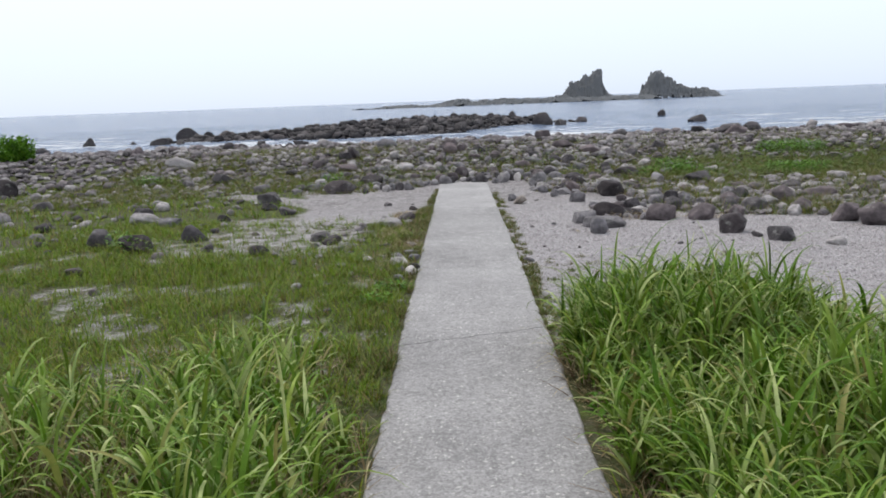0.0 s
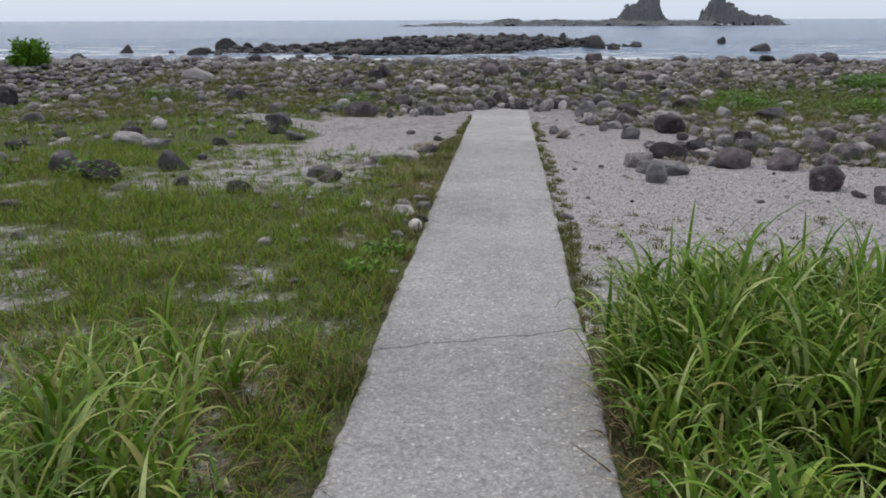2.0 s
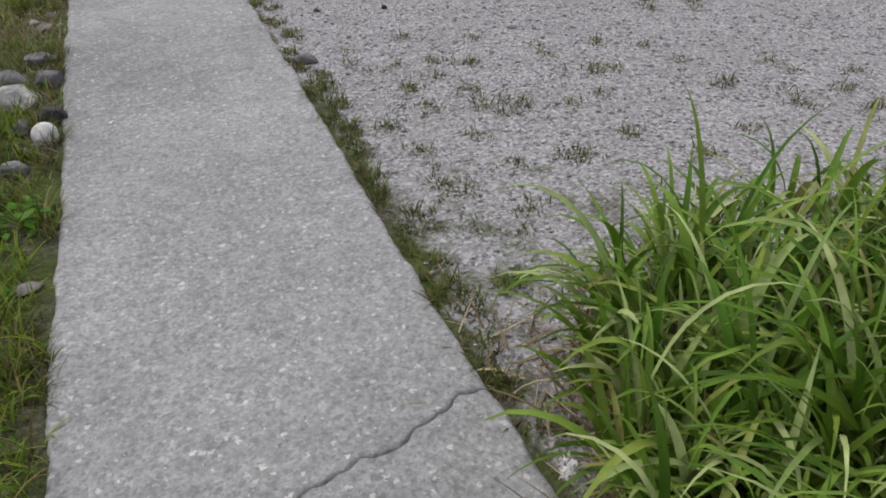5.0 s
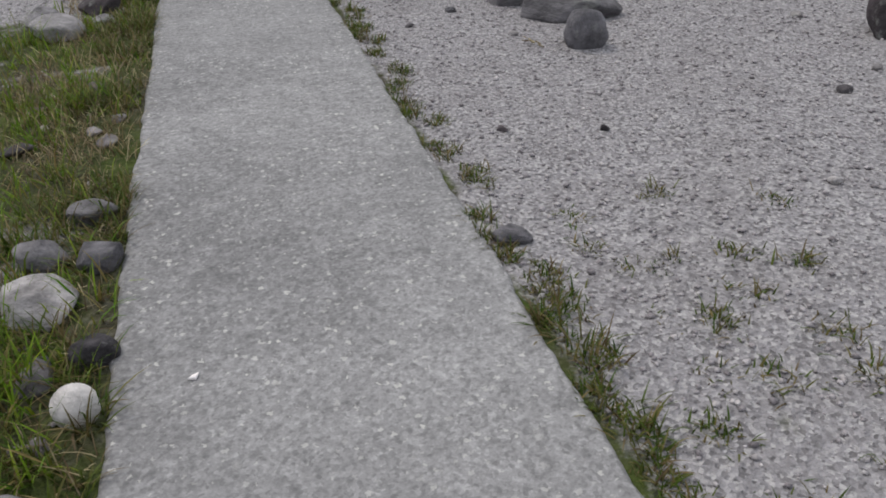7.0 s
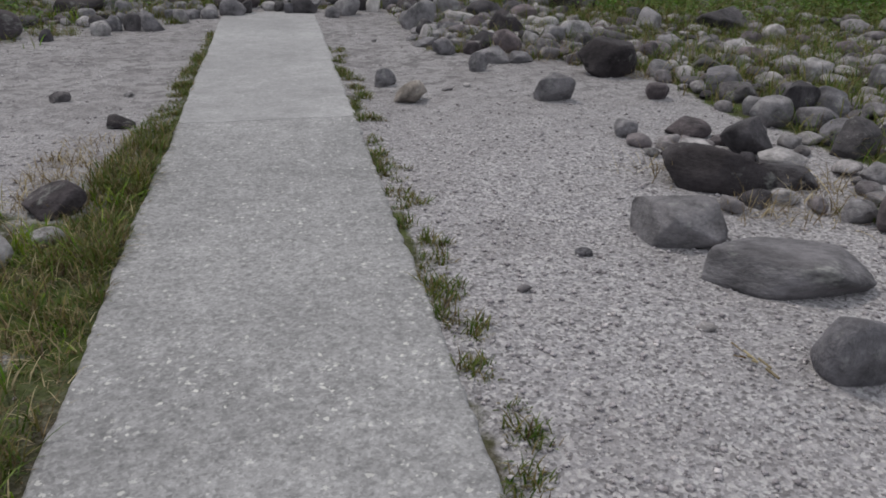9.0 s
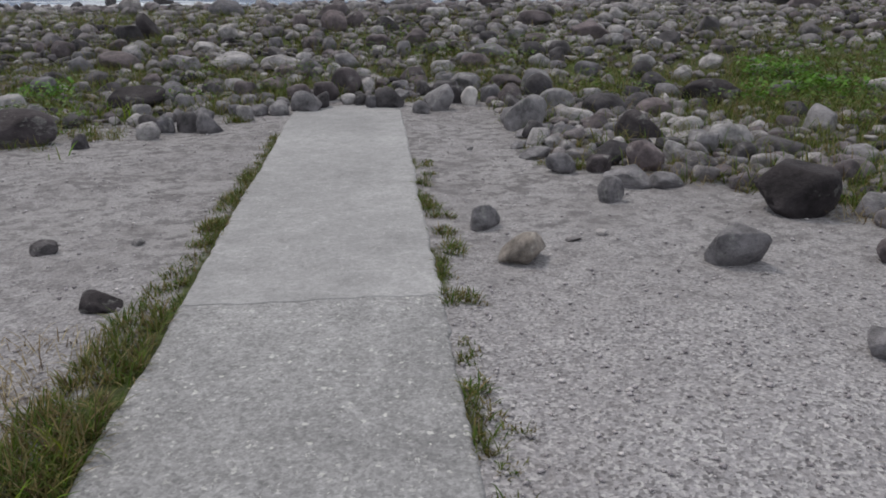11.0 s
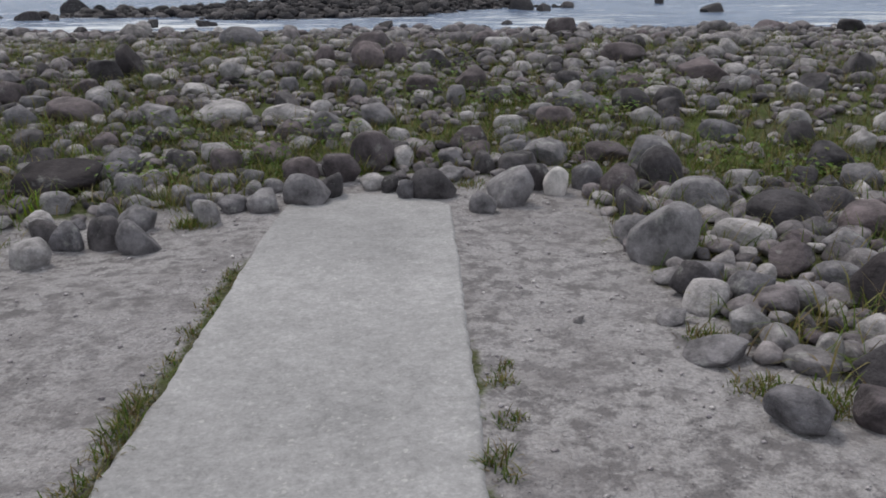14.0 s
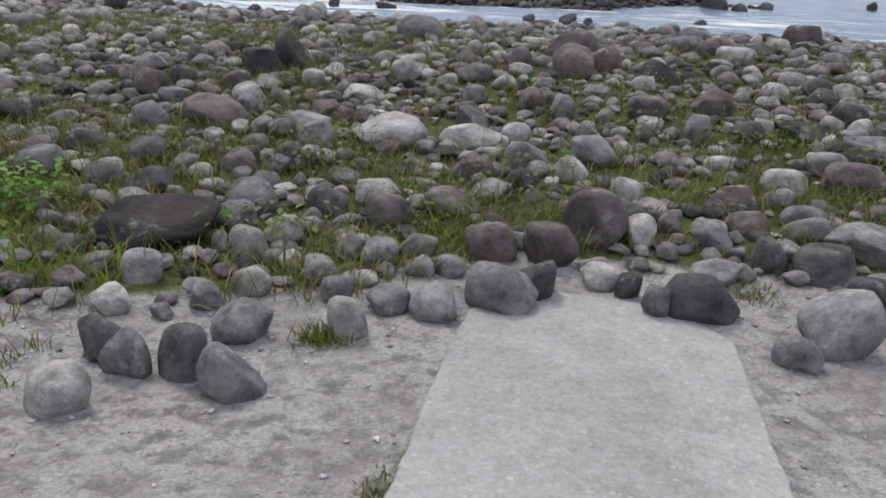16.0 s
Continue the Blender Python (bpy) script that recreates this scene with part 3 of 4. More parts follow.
boulder(3.59, 16.16, 0.27, 0.12, 'g')
boulder(3.16, 16.46, 0.41, 0.14, 'd')
boulder(2.66, 16.71, 0.19, 0.13, 'g')
boulder(2.91, 16.74, 0.32, 0.20, 'l')
boulder(-2.00, 17.32, 0.13, 0.11, 'd')
boulder(-2.59, 17.64, 0.63, 0.27, 'k')
# the nearer pile and beside the left verge
boulder(1.63, 10.96, 0.22, 0.19, 'g')
boulder(1.80, 11.52, 0.58, 0.15, 'L', turn=-24, tip=0)
boulder(2.62, 11.81, 0.39, 0.22, 'b')
boulder(1.61, 11.99, 0.35, 0.16, 'a')
boulder(2.45, 12.00, 0.17, 0.09, 'g')
boulder(-1.05, 12.17, 0.31, 0.11, 'l')
boulder(2.25, 12.24, 0.13, 0.06, 'l')
boulder(2.12, 12.25, 0.15, 0.06, 'd')
boulder(-0.81, 12.29, 0.12, 0.07, 'l')
boulder(2.83, 12.39, 0.15, 0.08, 'g')
boulder(-1.16, 12.41, 0.21, 0.11, 'g')
boulder(2.39, 12.43, 0.25, 0.09, 'd')
boulder(2.06, 12.52, 0.46, 0.19, 'k')
boulder(-0.87, 12.66, 0.24, 0.12, 'k')
boulder(2.53, 12.73, 0.27, 0.10, 'l')
boulder(3.03, 12.83, 0.29, 0.20, 'd')
boulder(2.76, 12.99, 0.12, 0.07, 'l')
boulder(3.45, 13.02, 0.24, 0.13, 'd')
boulder(2.66, 13.18, 0.14, 0.09, 'g')
boulder(1.95, 13.30, 0.15, 0.09, 'g')
boulder(2.34, 13.33, 0.25, 0.09, 'b')
boulder(3.93, 13.57, 0.19, 0.07, 'l')
boulder(3.20, 13.61, 0.21, 0.23, 'd')
boulder(3.15, 14.41, 0.28, 0.15, 'g')
boulder(4.04, 14.97, 0.31, 0.11, 'l')
# loose on the open shingle
boulder(3.92, 9.59, 0.19, 0.08, 'l')
boulder(3.44, 9.87, 0.26, 0.16, 'd')
boulder(3.28, 10.14, 0.12, 0.06, 'd')
boulder(3.11, 10.49, 0.34, 0.22, 'k')
# half buried along the left edge
boulder(-0.58, 8.76, 0.11, 0.08, 'w')
boulder(-0.68, 8.48, 0.10, 0.06, 'g')
boulder(-0.75, 9.49, 0.15, 0.09, 'g')
boulder(-0.73, 9.23, 0.23, 0.09, 'l')
boulder(-0.58, 9.42, 0.14, 0.07, 'g')
boulder(-0.63, 9.73, 0.16, 0.06, 'g')
boulder(-0.56, 8.97, 0.12, 0.07, 'd')
boulder(-1.66, 10.69, 0.24, 0.11, 'k')
boulder(1.18, 11.88, 0.07, 0.03, 'g')
# the pile farther along the shingle, and on the ridge
boulder(3.09, 11.59, 0.36, 0.21, 'b')
boulder(4.09, 12.48, 0.36, 0.19, 'd')
boulder(3.90, 12.82, 0.29, 0.17, 'd')
boulder(4.76, 13.17, 0.39, 0.27, 'b')
boulder(4.55, 11.98, 0.30, 0.20, 'b')
boulder(3.60, 11.79, 0.24, 0.16, 'b')
boulder(4.71, 17.23, 0.58, 0.24, 'd')
boulder(2.36, 18.23, 0.40, 0.20, 'd')
boulder(8.81, 27.79, 0.88, 0.30, 'd')
boulder(8.11, 28.85, 0.50, 0.25, 'd')
boulder(4.69, 11.03, 0.38, 0.23, 'b')
boulder(4.96, 10.77, 0.48, 0.26, 'b')
boulder(5.50, 13.65, 0.56, 0.20, 'b')
# farther out and beside the left edge
boulder(-3.32, 20.56, 0.33, 0.16, 'd')
boulder(-3.25, 19.97, 0.29, 0.17, 'g')
boulder(4.60, 19.27, 0.30, 0.16, 'g')
boulder(-10.46, 19.10, 0.62, 0.45, 'k')
boulder(-7.77, 23.16, 0.90, 0.31, 'l')
boulder(-4.61, 11.03, 0.36, 0.23, 'd')
boulder(-4.00, 10.52, 0.37, 0.22, 'k')
boulder(-3.05, 10.30, 0.18, 0.11, 'd')
boulder(-2.39, 10.03, 0.26, 0.13, 'k')
boulder(-1.83, 10.94, 0.26, 0.11, 'd')
boulder(-4.87, 13.14, 0.48, 0.17, 'l')
boulder(-5.74, 20.11, 0.52, 0.26, 'd')
boulder(-8.00, 16.00, 0.51, 0.18, 'd')
boulder(-4.14, 9.26, 0.21, 0.09, 'b')
boulder(-2.92, 14.10, 0.30, 0.14, 'd')
boulder(8.63, 26.65, 0.75, 0.35, 'b')
boulder(9.55, 28.04, 0.71, 0.34, 'd')
boulder(5.30, 23.17, 0.44, 0.28, 'd')
boulder(-0.37, 25.24, 0.65, 0.27, 'b')
boulder(-4.43, 12.86, 0.39, 0.14, 'g')
boulder(-5.46, 11.13, 0.27, 0.09, 'k')
boulder(0.61, 9.20, 0.12, 0.04, 'g')


def crowd(x, y):
    """How closely the stones lie: 0 to 1."""
    lie = ease(0.0, 0.25, y - front(x))
    if 1.9 < x < 2.75 and 12.0 < y < 13.3:
        lie = 0.9
    meadow = 0.85 * ease(4.4, 2.2, math.hypot((x - 6.2) * 0.75, (y - 19.4) * 1.15))
    left = 0.5 * float(x < -4) * ease(22, 19, y)
    tufts = 0.75 * ease(4.0, 0.8, y - front(x)) * ease(-0.4, 0.5, wobble(x, y, 1.6, 2))
    return float(lie) * (1 - max(meadow, left, tufts))


LOOSE = []  # x, y, width, height, and whether seen close by


def scatter(tries, lo, hi, box, pack, share=1.0):
    x0, x1, y0, y1 = box
    for _ in range(tries):
        x, y = rng.uniform(x0, x1), rng.uniform(y0, y1)
        if abs(x) < 0.7 and y < 19.3 or rng.random() > crowd(x, y) * share:
            continue
        w = rng.uniform(lo, hi)
        if is_free(x, y, w * 0.42, pack):
            take(x, y, w * 0.42)
            LOOSE.append((x, y, w, w * rng.uniform(0.38, 0.72)))


NEAR, WIDE = (-6, 7, 11, 25), (-26, 28, 11, 33)
scatter(80, 0.42, 0.6, (-26, 28, 26, 33), 1.0)
scatter(1100, 0.28, 0.38, WIDE, 0.98)
scatter(8000, 0.19, 0.29, WIDE, 0.98)
scatter(24000, 0.14, 0.21, WIDE, 0.88, 0.85)
for _ in range(2600):
    x, y, w = rng.uniform(1.4, 3.4), rng.uniform(15.6, 19.3), rng.uniform(0.09, 0.22)
    if y > front(x) + 0.1 and is_free(x, y, w * 0.42, 0.86):
        take(x, y, w * 0.42)
        LOOSE.append((x, y, w, w * rng.uniform(0.45, 0.75)))
scatter(9000, 0.10, 0.15, NEAR, 0.88)
scatter(6000, 0.06, 0.10, NEAR, 0.88)
for _ in range(420):
    x, y = rng.uniform(-9, -1.2), rng.uniform(8, 18)
    w = rng.uniform(0.05, 0.2) if rng.random() < 0.85 else rng.uniform(0.2, 0.4)
    if x > -3.2 and y < 11.5:
        w = min(w, 0.11)
    if shingle(x, y) < 0.6 and is_free(x, y, w * 0.5, 1.3) and rng.random() < 0.25 + 0.6 * float(ease(9, 14, y)):
        take(x, y, w * 0.42)
        LOOSE.append((x, y, w, w * rng.uniform(0.4, 0.7)))
for _ in range(70):
    x, y = -0.58 - 1.1 * rng.random() ** 1.4, rng.uniform(7.3, 11.2)
    w = 0.03 + 0.13 * rng.random() ** 2.5
    if is_free(x, y, w * 0.45, 1.1):
        take(x, y, w * 0.42)
        LOOSE.append((x, y, w, w * rng.uniform(0.25, 0.45)))
for _ in range(22):
    x, y = rng.uniform(0.8, 5), rng.uniform(8, 17)
    if y < front(x) - 0.1 and is_free(x, y, 0.05, 1.3):
        LOOSE.append((x, y, rng.uniform(0.03, 0.08), 0.03))

# the larger stones close to the walk are things of their own
LOOSE.sort(key=lambda s: -s[2] * (3 if s[1] < 23 and -4 < s[0] < 4.5 else 0.2))
SINGLE, REST = LOOSE[:120], LOOSE[120:]
for x, y, w, h in SINGLE:
    boulder(x, y, w, h, rng.choice(list("gggglldddbb")), turn=rng.uniform(0, 360), lean=rng.uniform(-15, 15))


def heap(name, stones, v, f, material, label, category="boulders", seed=3, sink=0.2):
    """Many stones joined in one mesh."""
    r = np.random.default_rng(seed)
    kinds = [stone_shape(v, 100 + k, k % 3 == 0) for k in range(12)]
    vs, fs, at = [], [], 0
    for k, base in enumerate(kinds):
        s = stones[k::len(kinds)]
        if not len(s):
            continue
        n = len(s)
        turn, tip = r.uniform(0, 2 * np.pi, n), r.normal(0, 0.25, n)
        p = base[None] * np.stack([s[:, 3], s[:, 3], s[:, 4]], 1)[:, None]
        p = np.stack([p[..., 0], p[..., 1] * np.cos(tip)[:, None] - p[..., 2] * np.sin(tip)[:, None], p[..., 1] * np.sin(tip)[:, None] + p[..., 2] * np.cos(tip)[:, None]], -1)
        c, d = np.cos(turn)[:, None], np.sin(turn)[:, None]
        p = np.stack([p[..., 0] * c - p[..., 1] * d, p[..., 0] * d + p[..., 1] * c, p[..., 2]], -1)
        p += (s[:, :3] + np.stack([0 * s[:, 4], 0 * s[:, 4], s[:, 4] * (0.5 - sink)], 1))[:, None]
        vs.append(p.reshape(-1, 3))
        fs.append((f[None] + (at + np.arange(n) * len(v))[:, None, None]).reshape(-1, 3))
        at += n * len(v)
    return tagged(new(name, mesh_of(name, np.concatenate(vs), np.concatenate(fs), material)), label, category, kind="stuff")


rest = np.array(REST)
rest = np.column_stack([rest[:, :2], land(rest[:, 0], rest[:, 1]), rest[:, 2:]])
close = (np.abs(rest[:, 0]) < 4.5) & (rest[:, 1] < 23.5)
heap("boulder_bank", rest[close], V2, F2, RUBBLE, "packed grey and brown sea-worn stones of a shore bank")
heap("far_boulder_bank", rest[~close], V1, F1, RUBBLE, "spread of grey shore stones towards the water", seed=5)

# loose shingle on the bare ground
OCTA = np.array([[1, 0, 0], [-1, 0, 0], [0, 1, 0], [0, -1, 0], [0, 0, 1], [0, 0, -1]], float)
OCTA_FACES = np.array([[0, 2, 4], [2, 1, 4], [1, 3, 4], [3, 0, 4], [2, 0, 5], [1, 2, 5], [3, 1, 5], [0, 3, 5]])
n = 130000
px, py = rng.uniform(-3.6, 5.2, n), rng.uniform(4.4, 19.2, n)
keep = (rng.random(n) < shingle(px, py) ** 2 * np.interp(py, [6, 11, 13, 15], [1.0, 1.0, 0.5, 0.12])) & (np.abs(px) > 0.54) & (py < front(px) + 0.3)
px, py = px[keep], py[keep]
size = 0.006 + 0.018 * rng.random(len(px)) ** 4
heap("shingle", np.column_stack([px, py, land(px, py), size * 1.3, size * 0.7]), OCTA, OCTA_FACES, SHINGLE, "loose pale grey shingle and broken shell", "gravel", seed=9)


# ---- grasses ----
def ribbons(base, heading, length, width, lean, bend, parts, droop=1.4):
    """Arching blades of grass, one curved strip each, creased along the middle."""
    n = len(base)
    out = np.stack([np.cos(heading), np.sin(heading), 0 * heading], 1)
    twist = heading + np.pi / 2 + 0.5 * np.sin(heading * 7)
    side = np.stack([np.cos(twist), np.sin(twist), 0 * twist], 1)
    columns = (-1, 0, 1) if parts > 4 else (-1, 1)
    p, rows = base.copy(), []
    for k in range(parts + 1):
        u = k / parts
        w = width * (0.75 + 0.5 * u - 1.22 * u ** 2.2) * 0.5
        a = lean + bend * (u + 0.5 / parts) ** droop
        up = out * np.sin(a)[:, None] + np.array([0, 0, 1.0]) * np.cos(a)[:, None]
        back = out * np.cos(a)[:, None] - np.array([0, 0, 1.0]) * np.sin(a)[:, None]
        rows += [p + side * (c * w)[:, None] + back * (0.35 * w * (c == 0))[:, None] for c in columns]
        p = p + up * (length / parts)[:, None]
    v = np.stack(rows, 1).reshape(-1, 3)
    m = len(columns)
    k = (np.arange(parts)[:, None] * m + np.arange(m - 1)[None]).ravel()
    f = np.stack([k, k + 1, k + m + 1, k + m], 1)
    f = (f[None] + (np.arange(n) * m * (parts + 1))[:, None, None]).reshape(-1, 4)
    return v, f


def grass(name, material, label, spots, length, width, lean, bend, parts, spread=0.0, each=1, category="grass"):
    """A stand of blades, several to a spot."""
    x, y = np.repeat(spots[:, 0], each), np.repeat(spots[:, 1], each)
    n = len(x)
    heading = rng.uniform(0, 2 * np.pi, n)
    x, y = x + spread * rng.normal(size=n), y + spread * rng.normal(size=n)
    clear = (np.abs(x) > 0.515) | (y > 19.6)
    x, y, heading = x[clear], y[clear], heading[clear]
    n = len(x)
    lengths = rng.uniform(*length, n) * (np.repeat(spots[:, 2], each)[clear] if spots.shape[1] > 2 else 1.0)
    v, f = ribbons(np.stack([x, y, land(x, y) - 0.01], 1), heading, lengths, rng.uniform(*width, n), rng.uniform(*lean, n), rng.uniform(*bend, n), parts)
    return tagged(new(name, mesh_of(name, v, f, material)), label, category, kind="stuff")


def oval(n, cx, cy, rx, ry, tall=1.0):
    r, a = np.sqrt(rng.random(n)), rng.uniform(0, 2 * np.pi, n)
    return np.stack([cx + rx * r * np.cos(a), cy + ry * r * np.sin(a), tall * (1.05 - 0.35 * r ** 2) * rng.uniform(0.68, 1.18, n)], 1)


def tall_grass(label, plants, dead, *ovals):
    """Reeds: upright stems with broad leaves parting from them at several heights and nodding at the tip."""
    spots = np.concatenate([oval(max(3, int(plants * k)), *o) for *o, k in ovals])
    spots = spots[np.abs(spots[:, 0]) > 0.56]
    n, each = len(spots), 8
    foot = np.column_stack([spots[:, :2], land(spots[:, 0], spots[:, 1]) - 0.01])
    stem = spots[:, 2] * rng.uniform(0.20, 0.46, n)
    tilt, way = rng.uniform(0.0, 0.22, n), rng.uniform(0, 2 * np.pi, n)
    axis = np.stack([np.sin(tilt) * np.cos(way), np.sin(tilt) * np.sin(way), np.cos(tilt)], 1)
    v, f = ribbons(foot, way, stem, rng.uniform(0.006, 0.012, n), tilt, tilt * 0, 2)
    tagged(new("reed_stems", mesh_of("reed_stems", v, f, STALK)), "upright straw-green stems of the reed grass", "grass", kind="stuff")
    rise = np.clip(0.3 + 0.7 * np.tile((np.arange(each) + 0.5) / each, n) + rng.uniform(-0.15, 0.12, n * each), 0, 1)
    base = np.repeat(foot, each, 0) + np.repeat(axis * stem[:, None], each, 0) * rise[:, None]
    tall = np.repeat(spots[:, 2], each)
    m = n * each
    v, f = ribbons(base, rng.uniform(0, 2 * np.pi, m), tall * rng.uniform(0.24, 0.56, m), rng.uniform(0.012, 0.032, m), rng.uniform(0.05, 0.5, m) + 0.35 * (1 - rise), rng.uniform(0.8, 2.6, m), 8, 2.0)
    tagged(new("tall_grass", mesh_of("tall_grass", v, f, TALL)), label, "grass", kind="stuff")
    old = np.concatenate([oval(max(3, int(dead * k / 3)), *o) for *o, k in ovals])
    grass("dry_grass", STRAW, "dry brown blades low in the reed grass", old, (0.2, 0.5), (0.005, 0.014), (0.05, 1.2), (0.4, 1.8), 5, 0.07, 3)


tall_grass("dense clump of fresh green reed grass beside the path", 330, 2000, (1.22, 6.0, 0.64, 0.9, 1.0, 1.1), (1.8, 5.95, 0.5, 0.65, 0.97, 0.6), (0.78, 5.7, 0.2, 0.75, 0.66, 0.22))
tall_grass("tall green reed grass standing behind the path verge", 420, 1300, (2.6, 4.7, 1.1, 0.8, 1.0, 0.8), (1.6, 4.1, 0.8, 0.8, 1.0, 0.8), (3.6, 5.3, 1.0, 0.9, 0.95, 0.45), (0.88, 4.5, 0.28, 0.75, 0.66, 0.3), (0.95, 3.3, 0.36, 0.6, 0.8, 0.3))
tall_grass("loose stand of green reed grass over short turf", 105, 1500, (-1.35, 5.75, 0.5, 0.4, 0.62, 0.22), (-1.3, 5.0, 0.42, 0.5, 0.85, 0.45), (-1.5, 4.4, 0.8, 0.7, 0.95, 0.8), (-2.6, 4.7, 0.8, 0.8, 0.8, 0.6), (-0.95, 3.6, 0.36, 0.7, 1.0, 0.6), (-0.72, 4.5, 0.14, 0.5, 0.5, 0.1))


def meadow(n, box, test):
    x, y = rng.uniform(box[0], box[1], n), rng.uniform(box[2], box[3], n)
    keep = rng.random(n) < test(x, y)
    return np.stack([x[keep], y[keep]], 1)


def lawn_share(x, y):
    lush = 0.45 + 0.6 * wobble(x, y, 2.4, 4) + 0.6 * wobble(x, y, 7, 1)
    bare = 1 - 0.75 * ((x > -1.15) & (y > 8.1) & (y < 9.8)) - 0.72 * ((x > -1.5) & (y >= 9.8))
    return np.clip(1.25 * (1 - shingle(x, y) * 1.6) * (0.15 + lush) * bare, 0, 1)


lawn = meadow(21000, (-5.5, -0.56, 2.8, 13.2), lawn_share)
grass("short_grass", TURF, "short matted green turf with brown patches", lawn, (0.04, 0.17), (0.004, 0.010), (0.1, 0.9), (0.3, 1.4), 3, 0.03, 7)
back = meadow(9000, (-14, -1.5, 8, 21), lambda x, y: lawn_share(x, y) * (x < -5.5 + 3.5 * (y > 13)))
grass("rough_grass", TURF, "rough green and straw-coloured grass between stones", back, (0.08, 0.2), (0.008, 0.016), (0.1, 0.8), (0.3, 1.2), 3, 0.06, 4)

tufts = np.concatenate([oval(5, x, y, 0.05, 0.05, rng.uniform(0.5, 1.3)) for x, y in meadow(1500, (-5, -0.62, 3.2, 13), lambda x, y: 0.25 + 0.75 * (shingle(x, y) < 0.4))])
grass("turf_tuft", TURF, "separate grass tufts standing up from the turf", tufts, (0.07, 0.2), (0.004, 0.009), (0.05, 0.7), (0.3, 1.4), 4, 0.03, 5)
litter = meadow(2200, (0.58, 3.4, 2.8, 7.0), lambda x, y: np.clip(1.2 - 0.45 * np.abs(x - 1.2), 0.1, 1))
grass("grass_litter", STRAW, "fallen brown grass litter under the reed grass", np.concatenate([litter, meadow(900, (-3.2, -0.58, 3.2, 6.6), lambda x, y: np.clip(0.6 + wobble(x, y, 2.2, 8), 0, 1))]), (0.08, 0.3), (0.004, 0.012), (1.1, 1.55), (-0.2, 0.35), 3, 0.05, 3)

field = np.concatenate([meadow(4200, (-18, -5.2, -4, 15), lawn_share), meadow(1500, (-5.2, -0.6, -4, 2.9), lawn_share), meadow(2600, (0.6, 15, -4, 6.5), lambda x, y: 0.9 - 0.8 * shingle(x, y))])
grass("field_grass", TURF, "rough coastal grass beyond the path", field, (0.10, 0.26), (0.008, 0.018), (0.1, 0.8), (0.3, 1.3), 3, 0.1, 7)

# verges along the concrete
vy = np.concatenate([rng.uniform(5.2, 13.0, 900), rng.uniform(12.5, 15.2, 260), rng.uniform(15.0, 17.7, 170)])
reach = np.interp(vy, [5, 8, 9.5, 12, 13, 14, 15.5, 17.9], [0.35, 0.3, 0.34, 0.28, 0.24, 0.17, 0.09, 0.035])
patchy = np.clip(0.5 + 1.0 * wobble(vy * 0 + 2, vy, 4.5), 0, 1)
left_verge = np.stack([-0.535 - reach * rng.random(len(vy)) ** 1.3, vy, (0.55 + 0.6 * patchy) * np.interp(vy, [13, 15], [1.1, 0.65])], 1)[rng.random(len(vy)) < (np.where(vy > 12.3, 0.6, 0.12) + 0.88 * patchy) * (1 - 0.6 * ((vy > 7.5) & (vy < 9.2)))]
grass("verge_grass", VERGE, "yellowish grass verge along the concrete path edge", left_verge, (0.035, 0.12), (0.004, 0.008), (0.1, 0.9), (0.3, 1.3), 4, 0.02, 18)
dry = meadow(1900, (-1.1, -0.54, 8.2, 13.8), lambda x, y: 0.4 + 0.6 * (wobble(x, y, 2.2, 6) > 0))
grass("dry_verge", STRAW, "dry straw-coloured grass among the verge", dry, (0.04, 0.13), (0.003, 0.006), (0.2, 1.1), (0.3, 1.3), 4, 0.03, 4)
spots = []
for y in np.arange(6.6, 16.6, 0.10):
    if rng.random() < np.interp(y, [10, 13, 16.5], [0.9, 0.8, 0.35]):
        k = rng.uniform(0.5, 1.2) * np.interp(y, [10, 13], [1.0, 0.85])
        spots.append(oval(int(3 + 9 * k), 0.535 + 0.11 * rng.random() ** 1.8, y + rng.uniform(-0.06, 0.06), 0.04 * k + 0.02, 0.08 * k, k))
grass("verge_tuft", VERGE, "small grass tufts along the shingle side of the path", np.concatenate(spots), (0.03, 0.10), (0.004, 0.008), (0.1, 0.9), (0.3, 1.3), 4, 0.015, 12)
weeds = [oval(7, 0.75 + 2.2 * rng.random() ** 1.4, 6.7 + 2.7 * rng.random() ** 1.5, 0.05, 0.05, rng.uniform(0.5, 1.2)) for _ in range(110)]
grass("shingle_weed", VERGE, "tiny weeds sprouting from shingle", np.concatenate(weeds), (0.025, 0.075), (0.004, 0.008), (0.1, 1.0), (0.3, 1.3), 3, 0.02, 9)


def bank_share(x, y):
    lie = ease(-0.1, 0.3, y - front(x)) * ease(29, 24, y) * (1 - 0.55 * (x > 1.3) * ease(3.6, 3.0, x) * (y < 19.0))
    belt = 0.2 + 0.8 * ease(-0.6, 0.4, wobble(x, y, 1.6, 2))
    green = 0.40 + 1.0 * ease(4.6, 1.8, np.hypot((x - 6.2) * 0.75, (y - 19.4) * 1.15)) + 0.5 * ease(-0.3, -3, x) + 0.6 * ease(22.5, 19.5, y)
    return np.clip(lie * belt * green, 0, 1)


